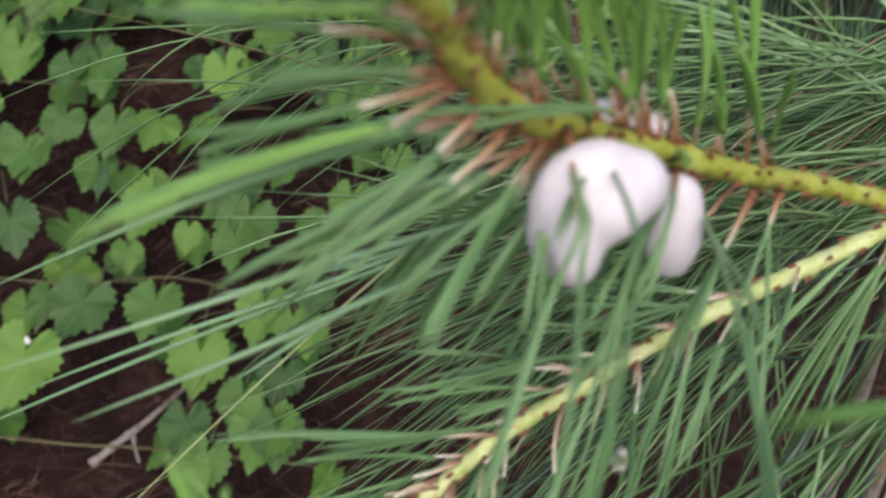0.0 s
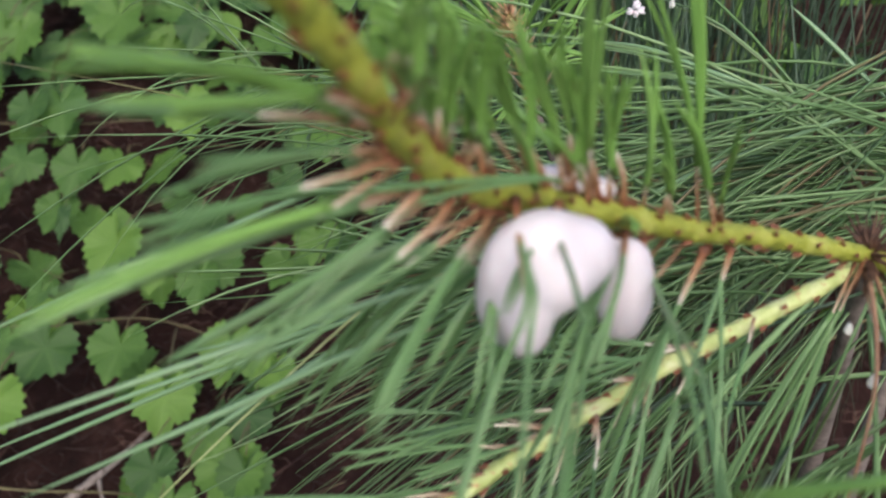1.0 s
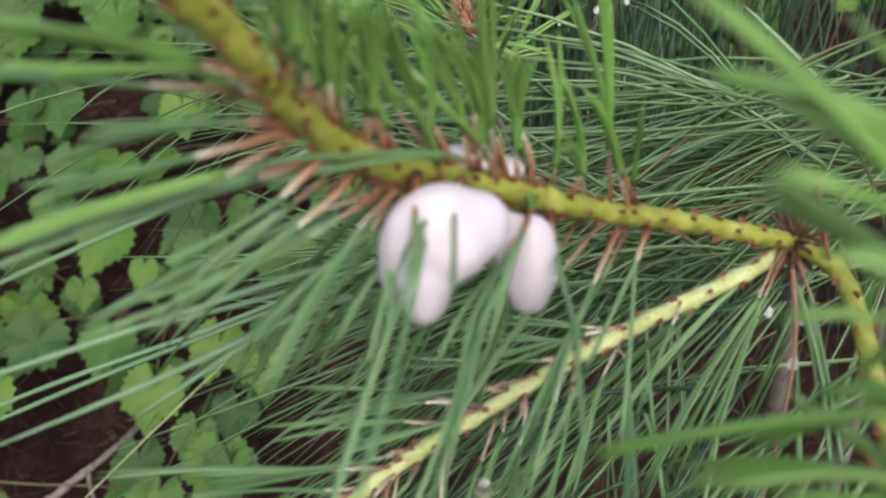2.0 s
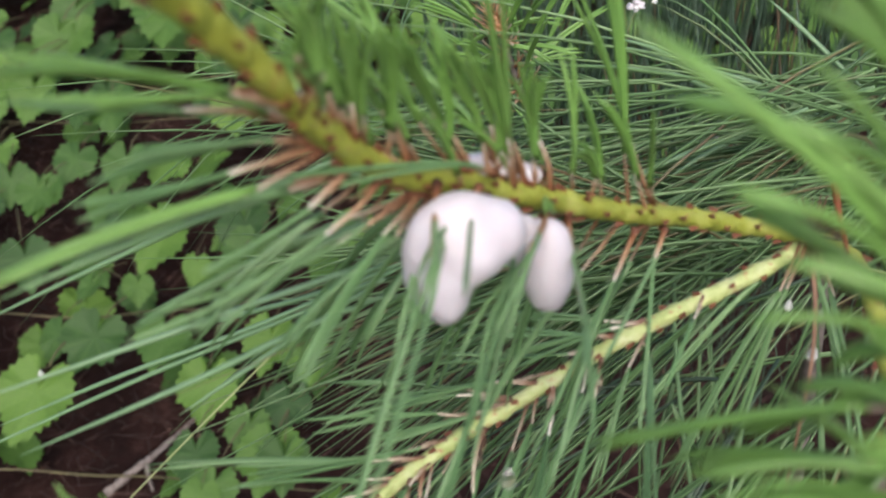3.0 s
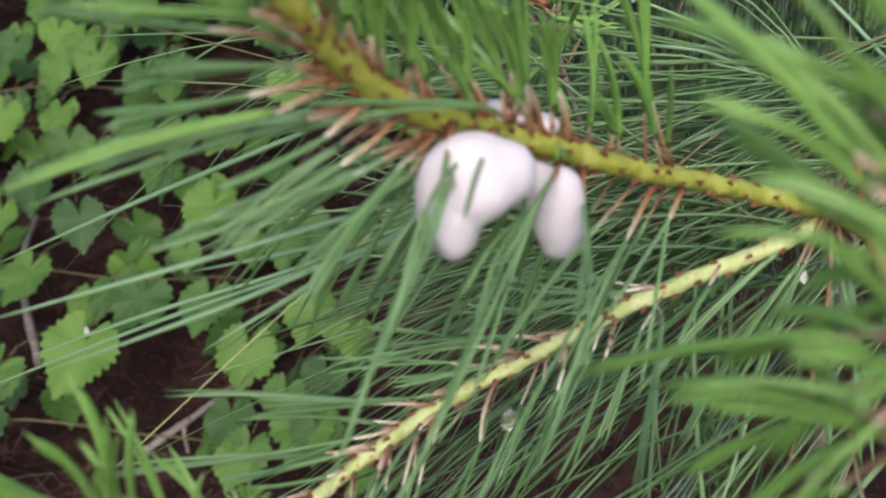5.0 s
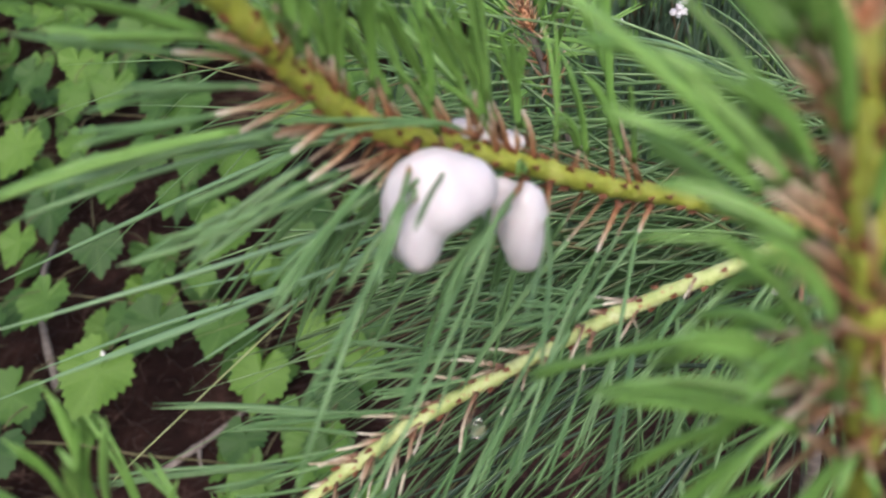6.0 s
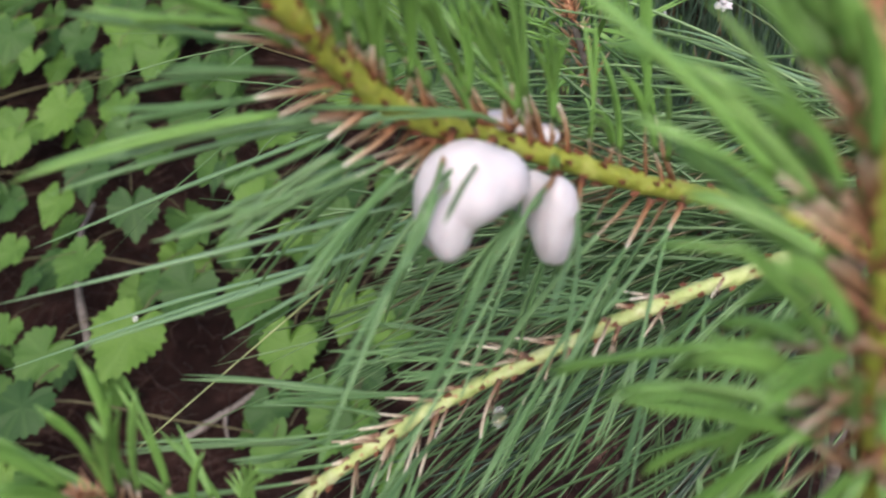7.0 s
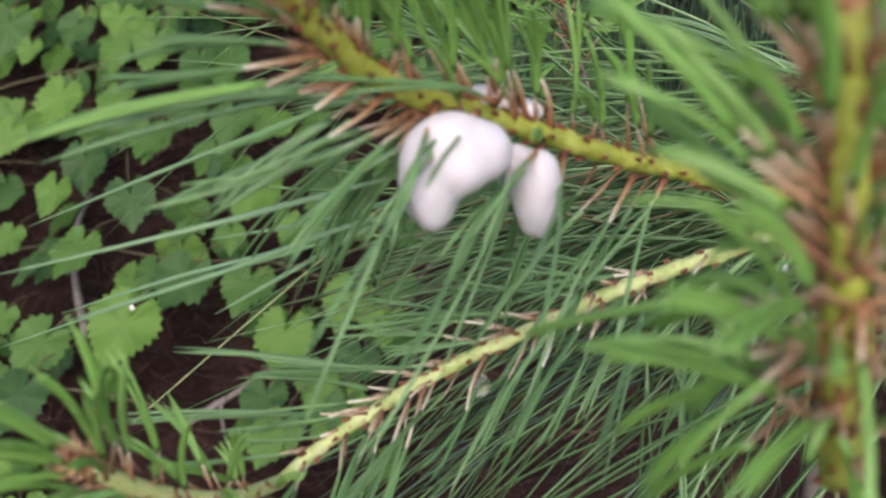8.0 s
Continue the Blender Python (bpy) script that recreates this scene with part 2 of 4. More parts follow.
def build_litter():
    """Dead pine needles and fine rootlets that lie on the soil."""
    verts, faces = [], []
    for i in range(9000):
        x, y = rng.uniform(-1.1, 0.7), rng.uniform(0.4, 1.6)
        a, l = rng.uniform(0, math.pi), rng.choice((0.012, 0.02, 0.035, 0.06)) * rng.uniform(0.7, 1.3)
        d = Vector((math.cos(a), math.sin(a), rng.uniform(-0.12, 0.22)))
        p0 = Vector((x, y, ground_height(x, y) + rng.uniform(0.0005, 0.012)))
        side = Vector((-d.y, d.x, 0)) * rng.uniform(-0.25, 0.25) * l
        w = rng.uniform(0.0003, 0.0008)
        tube_data([p0, p0 + d * l * 0.5 + side + Vector((0, 0, 0.1 * l)), p0 + d * l], lambda u: w, 3, verts, faces)
    ob = new("pine_litter", mesh_of("pine_litter", verts, faces, M_LITTER))
    tagged(ob, "fallen brown pine needles and rootlets on the soil", "litter", kind="stuff")


build_litter()


def build_stick(label, pts, r):
    line = Line(pts, 6)
    verts, faces = [], []
    tube_data(line.p, lambda u: r * (1.0 - 0.5 * u) * (1 + 0.15 * math.sin(u * 37)), 7, verts, faces)
    ob = new("dead_stick", mesh_of("dead_stick", verts, faces, M_WOOD))
    tagged(ob, label, "stick", group="dead sticks on the soil")
    return ob


def on_soil(pts, r):
    return [(x, y, ground_height(x, y) + h + r * 0.6) for x, y, h in pts]


build_stick("thin grey dead stick lying on dark soil", on_soil([(-0.415, 0.673, 0), (-0.388, 0.701, 0.004), (-0.374, 0.722, 0.004), (-0.345, 0.772, 0)], 0.005), 0.005)
build_stick("short forked grey twig lying on dark soil", on_soil([(-0.382, 0.709, 0.004), (-0.376, 0.695, 0.003), (-0.367, 0.681, 0)], 0.003), 0.003)
build_stick("slender grey dead twig leaning among vine leaves", on_soil([(-0.571, 0.754, 0), (-0.612, 0.811, 0.03), (-0.634, 0.859, 0.05), (-0.668, 0.949, 0.02)], 0.0055), 0.0055)
build_stick("broken grey twig half buried in needles", on_soil([(-0.207, 0.993, 0), (-0.234, 0.894, 0.006), (-0.249, 0.82, 0)], 0.003), 0.003)


# ---- vines: rooted creeping stems with toothed leaves ----
def leaf_mesh(seed):
    """A heart-shaped, coarsely toothed leaf about 1 wide: petiole at the origin, tip along +y, upper side +z."""
    r = random.Random(seed)
    n, rings = 96, 5
    lobes = r.uniform(-0.01, 0.05)
    cup, wave, skew = r.uniform(-0.10, 0.22), r.uniform(0.02, 0.05), r.uniform(-0.05, 0.05)
    teeth = r.choice((19, 21, 23, 25))
    verts, faces, vein = [], [], []
    centre = Vector((0, 0.42, 0))
    axes = [math.pi / 2 + a for a in (0, 0.75, -0.75, 1.6, -1.6)]
    for j in range(rings + 1):
        f = j / rings
        for i in range(n):
            a = 2 * math.pi * i / n
            t = abs((a - math.pi / 2 + math.pi) % (2 * math.pi) - math.pi)
            rad = 0.46 + 0.17 * math.exp(-(t / 0.30) ** 2) + lobes * (math.exp(-((t - 0.95) / 0.28) ** 2) - 0.6 * math.exp(-((t - 0.52) / 0.16) ** 2))
            rad *= 1.0 - 0.70 * math.exp(-((math.pi - t) / 0.24) ** 2)
            saw = (t * teeth / (2 * math.pi)) % 1.0
            tooth = 1 - saw / 0.7 if saw < 0.7 else (saw - 0.7) / 0.3
            rad *= 1.0 + r.uniform(0.12, 0.19) * (tooth - 0.5) * (1 if f == 1 else 0)
            x, y = rad * f * math.cos(a) * (1 + skew), rad * f * math.sin(a)
            near = min(abs((a - b + math.pi) % (2 * math.pi) - math.pi) for b in axes)
            v = max(0.0, 1.0 - near * (0.3 + f) / 0.10)
            z = cup * f * f * 0.5 + wave * math.sin(a * 5 + seed) * f * f - 0.010 * v * f + 0.007 * math.cos(near * 9) * f - 0.14 * (y ** 2) * (1 if y > 0 else 0.5)
            verts.append(centre + Vector((x, y, z)))
            vein.append(v)
    for j in range(rings):
        for i in range(n):
            k = (i + 1) % n
            faces.append((j * n + i, j * n + k, (j + 1) * n + k, (j + 1) * n + i))
    me = mesh_of("leaf", verts, faces, M_LEAF)
    att = me.attributes.new("vein", "FLOAT", "POINT")
    att.data.foreach_set("value", vein)
    return me


LEAF_MESHES = [leaf_mesh(s) for s in range(1, 9)]


def petiole_mesh():
    verts, faces = [], []
    tube_data(catmull([(0, -0.75, -0.55), (0, -0.4, -0.22), (0, -0.1, -0.02), (0, 0.1, 0.0)], 4), lambda u: 0.012, 5, verts, faces)
    return mesh_of("petiole", verts, faces, M_VINE)


PETIOLE = petiole_mesh()


def add_leaf(vine, x, y, z, size, heading, tilt, roll, mesh_index):
    """heading: the way the tip points, in degrees from +x; tilt: how far the tip hangs below level."""
    m = pose(x, y, z, 0, 0, heading - 90) @ pose(0, 0, 0, -tilt, roll, 0) @ Matrix.Scale(size * 0.95, 4) @ Matrix.Translation((0, -0.42, 0))
    leaf = put("leaf", LEAF_MESHES[mesh_index % len(LEAF_MESHES)], vine, m)
    put("petiole", PETIOLE, leaf)
    return leaf


def build_vine(pts, label):
    vine = thing("vine", label, "vine", group="creeping vines")
    line = Line(pts, 6)
    verts, faces = [], []
    tube_data(line.p, lambda u: 0.0016 * (1 - 0.5 * u), 6, verts, faces)
    put("stem", mesh_of("vine_stem", verts, faces, M_VINE), vine)
    return vine, line


VINES = [
    build_vine(on_soil([(-0.75, 0.50, 0), (-0.56, 0.60, 0.09), (-0.40, 0.66, 0.05), (-0.28, 0.64, 0.09), (-0.16, 0.68, 0.03)], 0), "creeping vine with bright green toothed leaves on dark soil"),
    build_vine(on_soil([(-0.95, 0.70, 0), (-0.66, 0.80, 0.08), (-0.48, 0.83, 0.07), (-0.34, 0.84, 0.08), (-0.18, 0.82, 0.03)], 0), "creeping vine with wet heart-shaped green leaves"),
    build_vine(on_soil([(-1.1, 0.95, 0), (-0.78, 1.08, 0.08), (-0.55, 1.12, 0.08), (-0.36, 1.14, 0.08), (0.1, 1.2, 0)], 0), "leafy green vine spreading over pine litter"),
]
# place, width and the way the tip points, vine by vine
LEAVES_NEAR = [
    (-0.464, 0.686, -0.153, 0.089, 265),
    (-0.299, 0.710, -0.148, 0.068, 280),
    (-0.539, 0.646, -0.163, 0.070, 250),
    (-0.529, 0.585, -0.177, 0.075, 260),
    (-0.596, 0.664, -0.159, 0.044, 260),
    (-0.247, 0.668, -0.158, 0.050, 270),
    (-0.264, 0.605, -0.172, 0.056, 260),
    (-0.206, 0.638, -0.165, 0.056, 280),
    (-0.289, 0.636, -0.165, 0.058, 270),
    (-0.219, 0.642, -0.164, 0.071, 265),
    (-0.216, 0.697, -0.151, 0.051, 270),
    (-0.273, 0.594, -0.175, 0.045, 270),
]
LEAVES_MIDDLE = [
    (-0.430, 0.755, -0.137, 0.072, 260),
    (-0.563, 0.766, -0.135, 0.068, 255),
    (-0.607, 0.734, -0.142, 0.045, 230),
    (-0.358, 0.761, -0.136, 0.066, 265),
    (-0.633, 0.839, -0.117, 0.056, 260),
    (-0.621, 0.891, -0.105, 0.070, 280),
    (-0.543, 0.849, -0.115, 0.065, 300),
    (-0.685, 0.819, -0.122, 0.045, 240),
    (-0.647, 0.764, -0.135, 0.045, 260),
    (-0.568, 0.947, -0.092, 0.059, 270),
    (-0.740, 0.917, -0.099, 0.051, 270),
    (-0.401, 0.888, -0.106, 0.075, 250),
]
LEAVES_MIDDLE_BEYOND = [
    (-0.315, 0.913, -0.100, 0.074, 265),
    (-0.456, 0.817, -0.122, 0.039, 240),
    (-0.407, 0.822, -0.121, 0.038, 300),
    (-0.469, 0.756, -0.137, 0.053, 260),
    (-0.204, 0.792, -0.128, 0.046, 270),
    (-0.219, 0.756, -0.137, 0.042, 270),
    (-0.616, 0.915, -0.099, 0.048, 260),
    (-0.200, 0.745, -0.139, 0.046, 270),
    (-0.192, 0.915, -0.099, 0.057, 270),
    (-0.301, 0.850, -0.115, 0.058, 265),
    (-0.559, 0.945, -0.092, 0.059, 260),
    (-0.353, 0.854, -0.114, 0.037, 270),
    (-0.295, 0.875, -0.109, 0.072, 265),
]
LEAVES_FAR = [
    (-0.708, 0.984, -0.083, 0.073, 260),
    (-0.856, 1.106, -0.054, 0.075, 280),
    (-0.666, 1.135, -0.047, 0.067, 250),
    (-0.800, 1.066, -0.064, 0.042, 270),
    (-0.759, 1.118, -0.051, 0.056, 270),
    (-0.713, 1.151, -0.043, 0.056, 290),
    (-0.686, 1.084, -0.059, 0.057, 270),
    (-0.528, 1.281, -0.013, 0.081, 270),
    (-0.378, 1.099, -0.056, 0.068, 280),
    (-0.643, 1.005, -0.078, 0.064, 270),
    (-0.607, 0.960, -0.089, 0.056, 290),
    (-0.639, 1.108, -0.054, 0.069, 270),
    (-0.567, 1.088, -0.059, 0.059, 270),
]
LEAVES_FAR_BEYOND = [
    (-0.650, 1.220, -0.027, 0.076, 270),
    (-0.731, 1.202, -0.032, 0.069, 270),
    (-0.626, 1.221, -0.027, 0.069, 270),
    (-0.513, 1.264, -0.017, 0.082, 270),
    (-0.405, 1.261, -0.018, 0.068, 260),
    (-0.337, 1.172, -0.039, 0.055, 270),
    (-0.479, 0.995, -0.080, 0.065, 265),
    (-0.639, 1.125, -0.050, 0.073, 265),
    (-0.530, 1.092, -0.057, 0.075, 280),
    (-0.543, 1.000, -0.079, 0.061, 265),
    (-0.382, 1.111, -0.053, 0.057, 260),
    (-0.296, 1.125, -0.050, 0.054, 280),
    (-0.413, 1.256, -0.019, 0.058, 270),
]
made = []
for vine, rows in ((0, LEAVES_NEAR), (1, LEAVES_MIDDLE), (1, LEAVES_MIDDLE_BEYOND), (2, LEAVES_FAR), (2, LEAVES_FAR_BEYOND)):
    for x, y, z, w, head in rows:
        add_leaf(VINES[vine][0], x, y, z, w, head, rng.uniform(20, 42), rng.uniform(-15, 15), len(made))
        made.append((x, y))
young = add_leaf(VINES[1][0], -0.467, 0.915, -0.095, 0.046, 265, 35, 5, 3)
young.matrix_basis = young.matrix_basis @ Matrix.Diagonal((0.42, 1, 1, 1))


def fill_leaves():
    """Leaves crowd the far and left ground and thin out round the bare patches."""
    bare = ((-0.40, 0.60, 0.075), (-0.43, 0.77, 0.045), (-0.43, 0.70, 0.038), (-0.58, 1.03, 0.032), (-0.83, 1.06, 0.017), (-0.48, 1.08, 0.026), (-0.41, 0.74, 0.044), (-0.52, 1.22, 0.040), (-0.65, 1.13, 0.022), (-0.32, 1.05, 0.025), (-0.23, 1.00, 0.024), (-0.60, 0.83, 0.019), (-0.43, 0.77, 0.050), (-0.56, 1.05, 0.036), (-0.13, 0.81, 0.030), (-0.20, 0.88, 0.032), (-0.29, 0.92, 0.026), (-0.16, 0.69, 0.041), (-0.04, 0.73, 0.053), (-0.43, 0.73, 0.038), (-0.41, 1.00, 0.015), (-0.49, 1.17, 0.030))
    for i in range(9000):
        y = rng.uniform(0.42, 1.9)
        x = rng.uniform(-0.85 * y - 0.15, 0.34 if y > 1.05 else -0.15)
        gap = 0.031 if y > 0.95 else 0.040
        if any((x - a) ** 2 + (y - b) ** 2 < gap ** 2 for a, b in made) or any((x - a) ** 2 + (y - b) ** 2 < (c + 0.026) ** 2 for a, b, c in bare):
            continue
        if len(made) > 820:
            break
        made.append((x, y))
        vine = VINES[0 if y < 0.72 else 1 if y < 0.95 else 2][0]
        low = 0.02 if y < 0.95 else 0.05
        add_leaf(vine, x, y, ground_height(x, y) + rng.uniform(low, 0.11), rng.uniform(0.042, 0.072), rng.uniform(200, 340), rng.uniform(8, 45), rng.uniform(-25, 25), i)


fill_leaves()


def build_undergrowth():
    """The rest of the vine carpet round the clearing: plainer leaves, joined, with a ragged outer edge."""
    r = random.Random(77)
    shape = []
    for i in range(28):
        a = 2 * math.pi * i / 28
        t = abs((a - math.pi / 2 + math.pi) % (2 * math.pi) - math.pi)
        rad = (0.43 + 0.23 * math.exp(-(t / 0.32) ** 2)) * (1.0 - 0.70 * math.exp(-((math.pi - t) / 0.24) ** 2)) * (1.06 if i % 2 else 0.95)
        shape.append((rad * math.cos(a), rad * math.sin(a)))
    verts, faces, made = [], [], []
    for i in range(16000):
        x, y = r.uniform(-2.6, 1.6), r.uniform(-1.1, 3.2)
        if 0.40 < y < 1.92 and -0.85 * y - 0.17 < x < 0.36 or 0.1 < y < 0.9 and -0.2 < x < 0.5:
            continue
        if 0.34 < x < 1.2 and 0.5 < y < 1.9 and r.random() < 0.5:
            continue
        edge = math.hypot((x + 0.45) / 1.7, (y - 1.0) / 1.8) + 0.35 * noise.noise((x * 1.4, y * 1.4, 7.0))
        if edge > 1.0 or r.random() < max(0.0, edge - 0.7) * 2.5:
            continue
        if any((x - a) ** 2 + (y - c) ** 2 < 0.0024 for a, c in made[-500:]):
            continue
        made.append((x, y))
        m = pose(x, y, ground_height(x, y) + r.uniform(0.03, 0.12), -r.uniform(5, 45), r.uniform(-25, 25), r.uniform(0, 360)) @ Matrix.Scale(r.uniform(0.045, 0.075), 4)
        q = len(verts)
        verts.append(m @ Vector((0, 0, 0)))
        for f in (0.55, 1.0):
            for u, v in shape:
                verts.append(m @ Vector((u * f, v * f, 0.08 * f * f - 0.12 * v * v * f)))
        for k in range(28):
            n = (k + 1) % 28
            faces.append((q, q + 1 + k, q + 1 + n))
            faces.append((q + 1 + k, q + 29 + k, q + 29 + n, q + 1 + n))
    ob = new("vine_undergrowth", mesh_of("vine_undergrowth", verts, faces, M_LEAF_SPREAD))
    tagged(ob, "low carpet of green vine leaves on soil", "undergrowth", kind="stuff")


build_undergrowth()


# ---- pine needles ----
def needle_mesh(seed, length):
    """One slim needle from the origin along +z that bows towards +x and droops at its end."""
    r = random.Random(seed * 31 + int(length * 1000))
    verts, faces = [], []
    bow, side = r.uniform(0.03, 0.11), r.uniform(-0.02, 0.02)
    pts = [Vector((bow * length * 1.6 * (i / 11) * (1 - i / 11), side * length * (i / 11) ** 2, length * i / 11)) for i in range(12)]
    tube_data(pts, lambda u: 0.00058 * (1.0 if u < 0.8 else max(0.12, 1 - (u - 0.8) / 0.2 * 0.9)), 4, verts, faces)
    return mesh_of("needle", verts, faces, M_NEEDLE)


NEEDLE_LENGTHS = (0.05, 0.07, 0.095, 0.125, 0.16, 0.2)
NEEDLES = {l: [needle_mesh(s, l) for s in range(6)] for l in NEEDLE_LENGTHS}


def sheath_radius(u):
    return 0.00074 - 0.00022 * u + 0.0006 * math.exp(-(u / 0.08) ** 2) - (0.00026 if u > 0.97 else 0)


def sheath_mesh(seed):
    r = random.Random(seed)
    verts, faces = [], []
    bend = r.uniform(-0.0012, 0.0012)
    tube_data([Vector((bend * (i / 8) ** 2, 0, -0.001 + 0.0145 * i / 8)) for i in range(9)],
              sheath_radius, 7, verts, faces)
    for i in range(5):
        a, z, q = r.uniform(0, 6.28), r.uniform(-0.001, 0.006), len(verts)
        out, side = Vector((math.cos(a), math.sin(a), 0)), Vector((-math.sin(a), math.cos(a), 0))
        root = out * 0.0006 + Vector((0, 0, z))
        tip = root + out * r.uniform(0.0004, 0.0018) + Vector((0, 0, r.uniform(0.003, 0.0055)))
        verts += [root - side * 0.0005, root + side * 0.0005, tip, root + out * 0.0005 + Vector((0, 0, 0.0012))]
        faces += [(q, q + 3, q + 2), (q + 3, q + 1, q + 2), (q, q + 1, q + 3), (q + 1, q, q + 2)]
    return mesh_of("sheath", verts, faces, M_SHEATH)


SHEATHS = [sheath_mesh(s) for s in range(8)]


def bract_mesh():
    """A small pointed scale that clings to the shoot, z along the shoot, x outwards."""
    verts = [Vector(p) for p in ((0.0002, -0.0009, 0), (0.0002, 0.0009, 0), (0.0008, 0.0008, 0.0016), (0.0008, -0.0008, 0.0016), (0.0012, 0, 0.0030),
                                 (-0.0006, -0.0008, 0), (-0.0006, 0.0008, 0), (-0.0004, 0, 0.0028))]
    faces = [(0, 1, 2, 3), (3, 2, 4), (1, 0, 5, 6), (0, 3, 5), (3, 4, 7, 5), (2, 1, 6), (4, 2, 6, 7), (5, 7, 6)]
    return mesh_of("bract", verts, faces, M_BRACT, False)


BRACT = bract_mesh()


def add_fascicle(tree, line, radius, s, tip, seed, stretch=1.0, size=1.0, material=None, splay=0.13, husk=0.66):
    """A papery sheath on the shoot with its three needles, which end near tip."""
    r = random.Random(seed)
    p, d = line.at(s)
    chord = Vector(tip) - p
    side = Matrix.Rotation(r.gauss(0, 0.75), 3, d) @ (chord - d * chord.dot(d))
    p = p + side.normalized() * radius(s) * 0.85
    chord = Vector(tip) - p
    want = chord.length * stretch
    reach = (r.uniform(1.3, 2.1) if line is LINE_C else r.uniform(1.05, 1.5) if line is LINE_D else r.uniform(1.0, 1.5) if line is LINE_A and s < 0.55 else r.uniform(1.1, 1.7) if line is LINE_A else r.uniform(0.9, 1.4)) * min(1.0, want / 0.06)
    way = (chord.normalized() + Vector((r.gauss(0, splay), r.gauss(0, splay), r.gauss(0, splay)))).normalized()
    sheath = frame_along(p, way)
    ob = put("fascicle", SHEATHS[seed % 8], tree, sheath @ Matrix.Diagonal((size * husk, size * husk, reach, 1)))
    if line is LINE_B:
        ob.material_slots[0].link = "OBJECT"
        ob.material_slots[0].material = M_SHEATH_PALE
    back = ob.matrix_basis.inverted()
    start = p + way * 0.0115 * reach
    aim = p + chord.normalized() * want - start
    for k in range(3):
        l = aim.length * r.uniform(0.88, 1.04)
        near = min(NEEDLE_LENGTHS, key=lambda v: abs(math.log(v / l)))
        lean, a = r.uniform(0.6, 4.6), r.uniform(0, 360)
        out = Matrix.Rotation(radians(a), 4, "Z") @ Matrix.Rotation(radians(lean), 4, "Y") @ Matrix.Rotation(radians(-a), 4, "Z")
        off = Matrix.Translation((0.0003 * math.cos(2.1 * k), 0.0003 * math.sin(2.1 * k), 0))
        needle = put("needle", NEEDLES[near][r.randrange(6)], ob, back @ frame_along(start, aim) @ off @ out @ Matrix.Diagonal((size, size, l / near, 1)))
        if material:
            needle.material_slots[0].link = "OBJECT"
            needle.material_slots[0].material = material
    return ob


def bract_spots(line, radius, s0, s1, step, seed):
    """Where the bracts of a shoot sit: share, place on the centreline, direction and outward way, in a spiral."""
    n = int((s1 - s0) * line.length / step)
    spots = []
    for i in range(n):
        s = s0 + (s1 - s0) * (i + 0.5) / n
        p, d = line.at(s)
        spots.append((s, p, d, Matrix.Rotation(i * 2.39996 + seed, 3, d) @ d.orthogonal().normalized()))
    return spots


def add_stem(tree, name, line, radius, label="", material=None, spots=()):
    """A shoot whose skin swells into a small cushion below every bract."""
    verts, faces = [], []
    fine = max(24, int(line.length / 0.0009)) if spots else 40
    pts = [line.at(i / fine)[0] for i in range(fine + 1)]
    sides = 20 if spots else 12
    tube_data(pts, lambda u: radius(u) * (1 + 0.05 * noise.noise((u * 40, 2.0, 1.0))), sides, verts, faces)
    if spots:
        for i in range(fine + 1):
            s = i / fine
            near = [q for q in spots if abs((q[0] - s) * line.length + 0.0008) < 0.0042]
            for k in range(sides):
                v = verts[i * sides + k]
                way = (v - pts[i]).normalized()
                swell = 0.0
                for q, _, _, out in near:
                    lag = (s - q) * line.length + 0.0010
                    swell = max(swell, math.exp(-(lag / (0.0022 if lag < 0 else 0.0010)) ** 2 - (max(0.0, 1 - way.dot(out)) / 0.16)))
                verts[i * sides + k] = v + way * (0.00055 * swell - 0.0002)
    return put(name, mesh_of(name, verts, faces, material or M_BARK), tree, None, label)


def add_bracts(tree, radius, spots, seed=0):
    r = random.Random(seed)
    for s, p, d, out in spots:
        m = frame_along(p + out * (radius(s) + 0.0002), d, out)
        put("bract", BRACT, tree, m @ Matrix.Diagonal((0.9, 0.7 if seed == 2 else 0.75, r.uniform(0.6, 0.9) if seed == 2 else r.uniform(0.75, 1.05), 1)))


def bud_mesh(length, seed):
    """A bud of overlapping pointed scales on a tapered core, along +z."""
    r = random.Random(seed)
    verts, faces = [], []
    tube_data([Vector((0, 0, length * i / 8)) for i in range(9)], lambda u: length * 0.15 * max(0.08, math.sin(math.pi * (0.25 + 0.75 * u))), 10, verts, faces)
    for i in range(46):
        u = (i + 0.5) / 46
        a = i * 2.4
        rad = length * 0.15 * max(0.08, math.sin(math.pi * (0.25 + 0.75 * u)))
        base = Vector((math.cos(a) * rad * 0.9, math.sin(a) * rad * 0.9, length * u))
        tip = base + Vector((math.cos(a), math.sin(a), 1.2)) * length * r.uniform(0.28, 0.60)
        w = Vector((-math.sin(a), math.cos(a), 0)) * length * 0.06
        q = len(verts)
        verts += [base - w, base + w, tip, base + Vector((math.cos(a), math.sin(a), 0.4)) * length * 0.05]
        faces += [(q, q + 3, q + 2), (q + 3, q + 1, q + 2), (q, q + 1, q + 3), (q + 1, q, q + 2)]
    return mesh_of("bud", verts, faces, M_BUD)


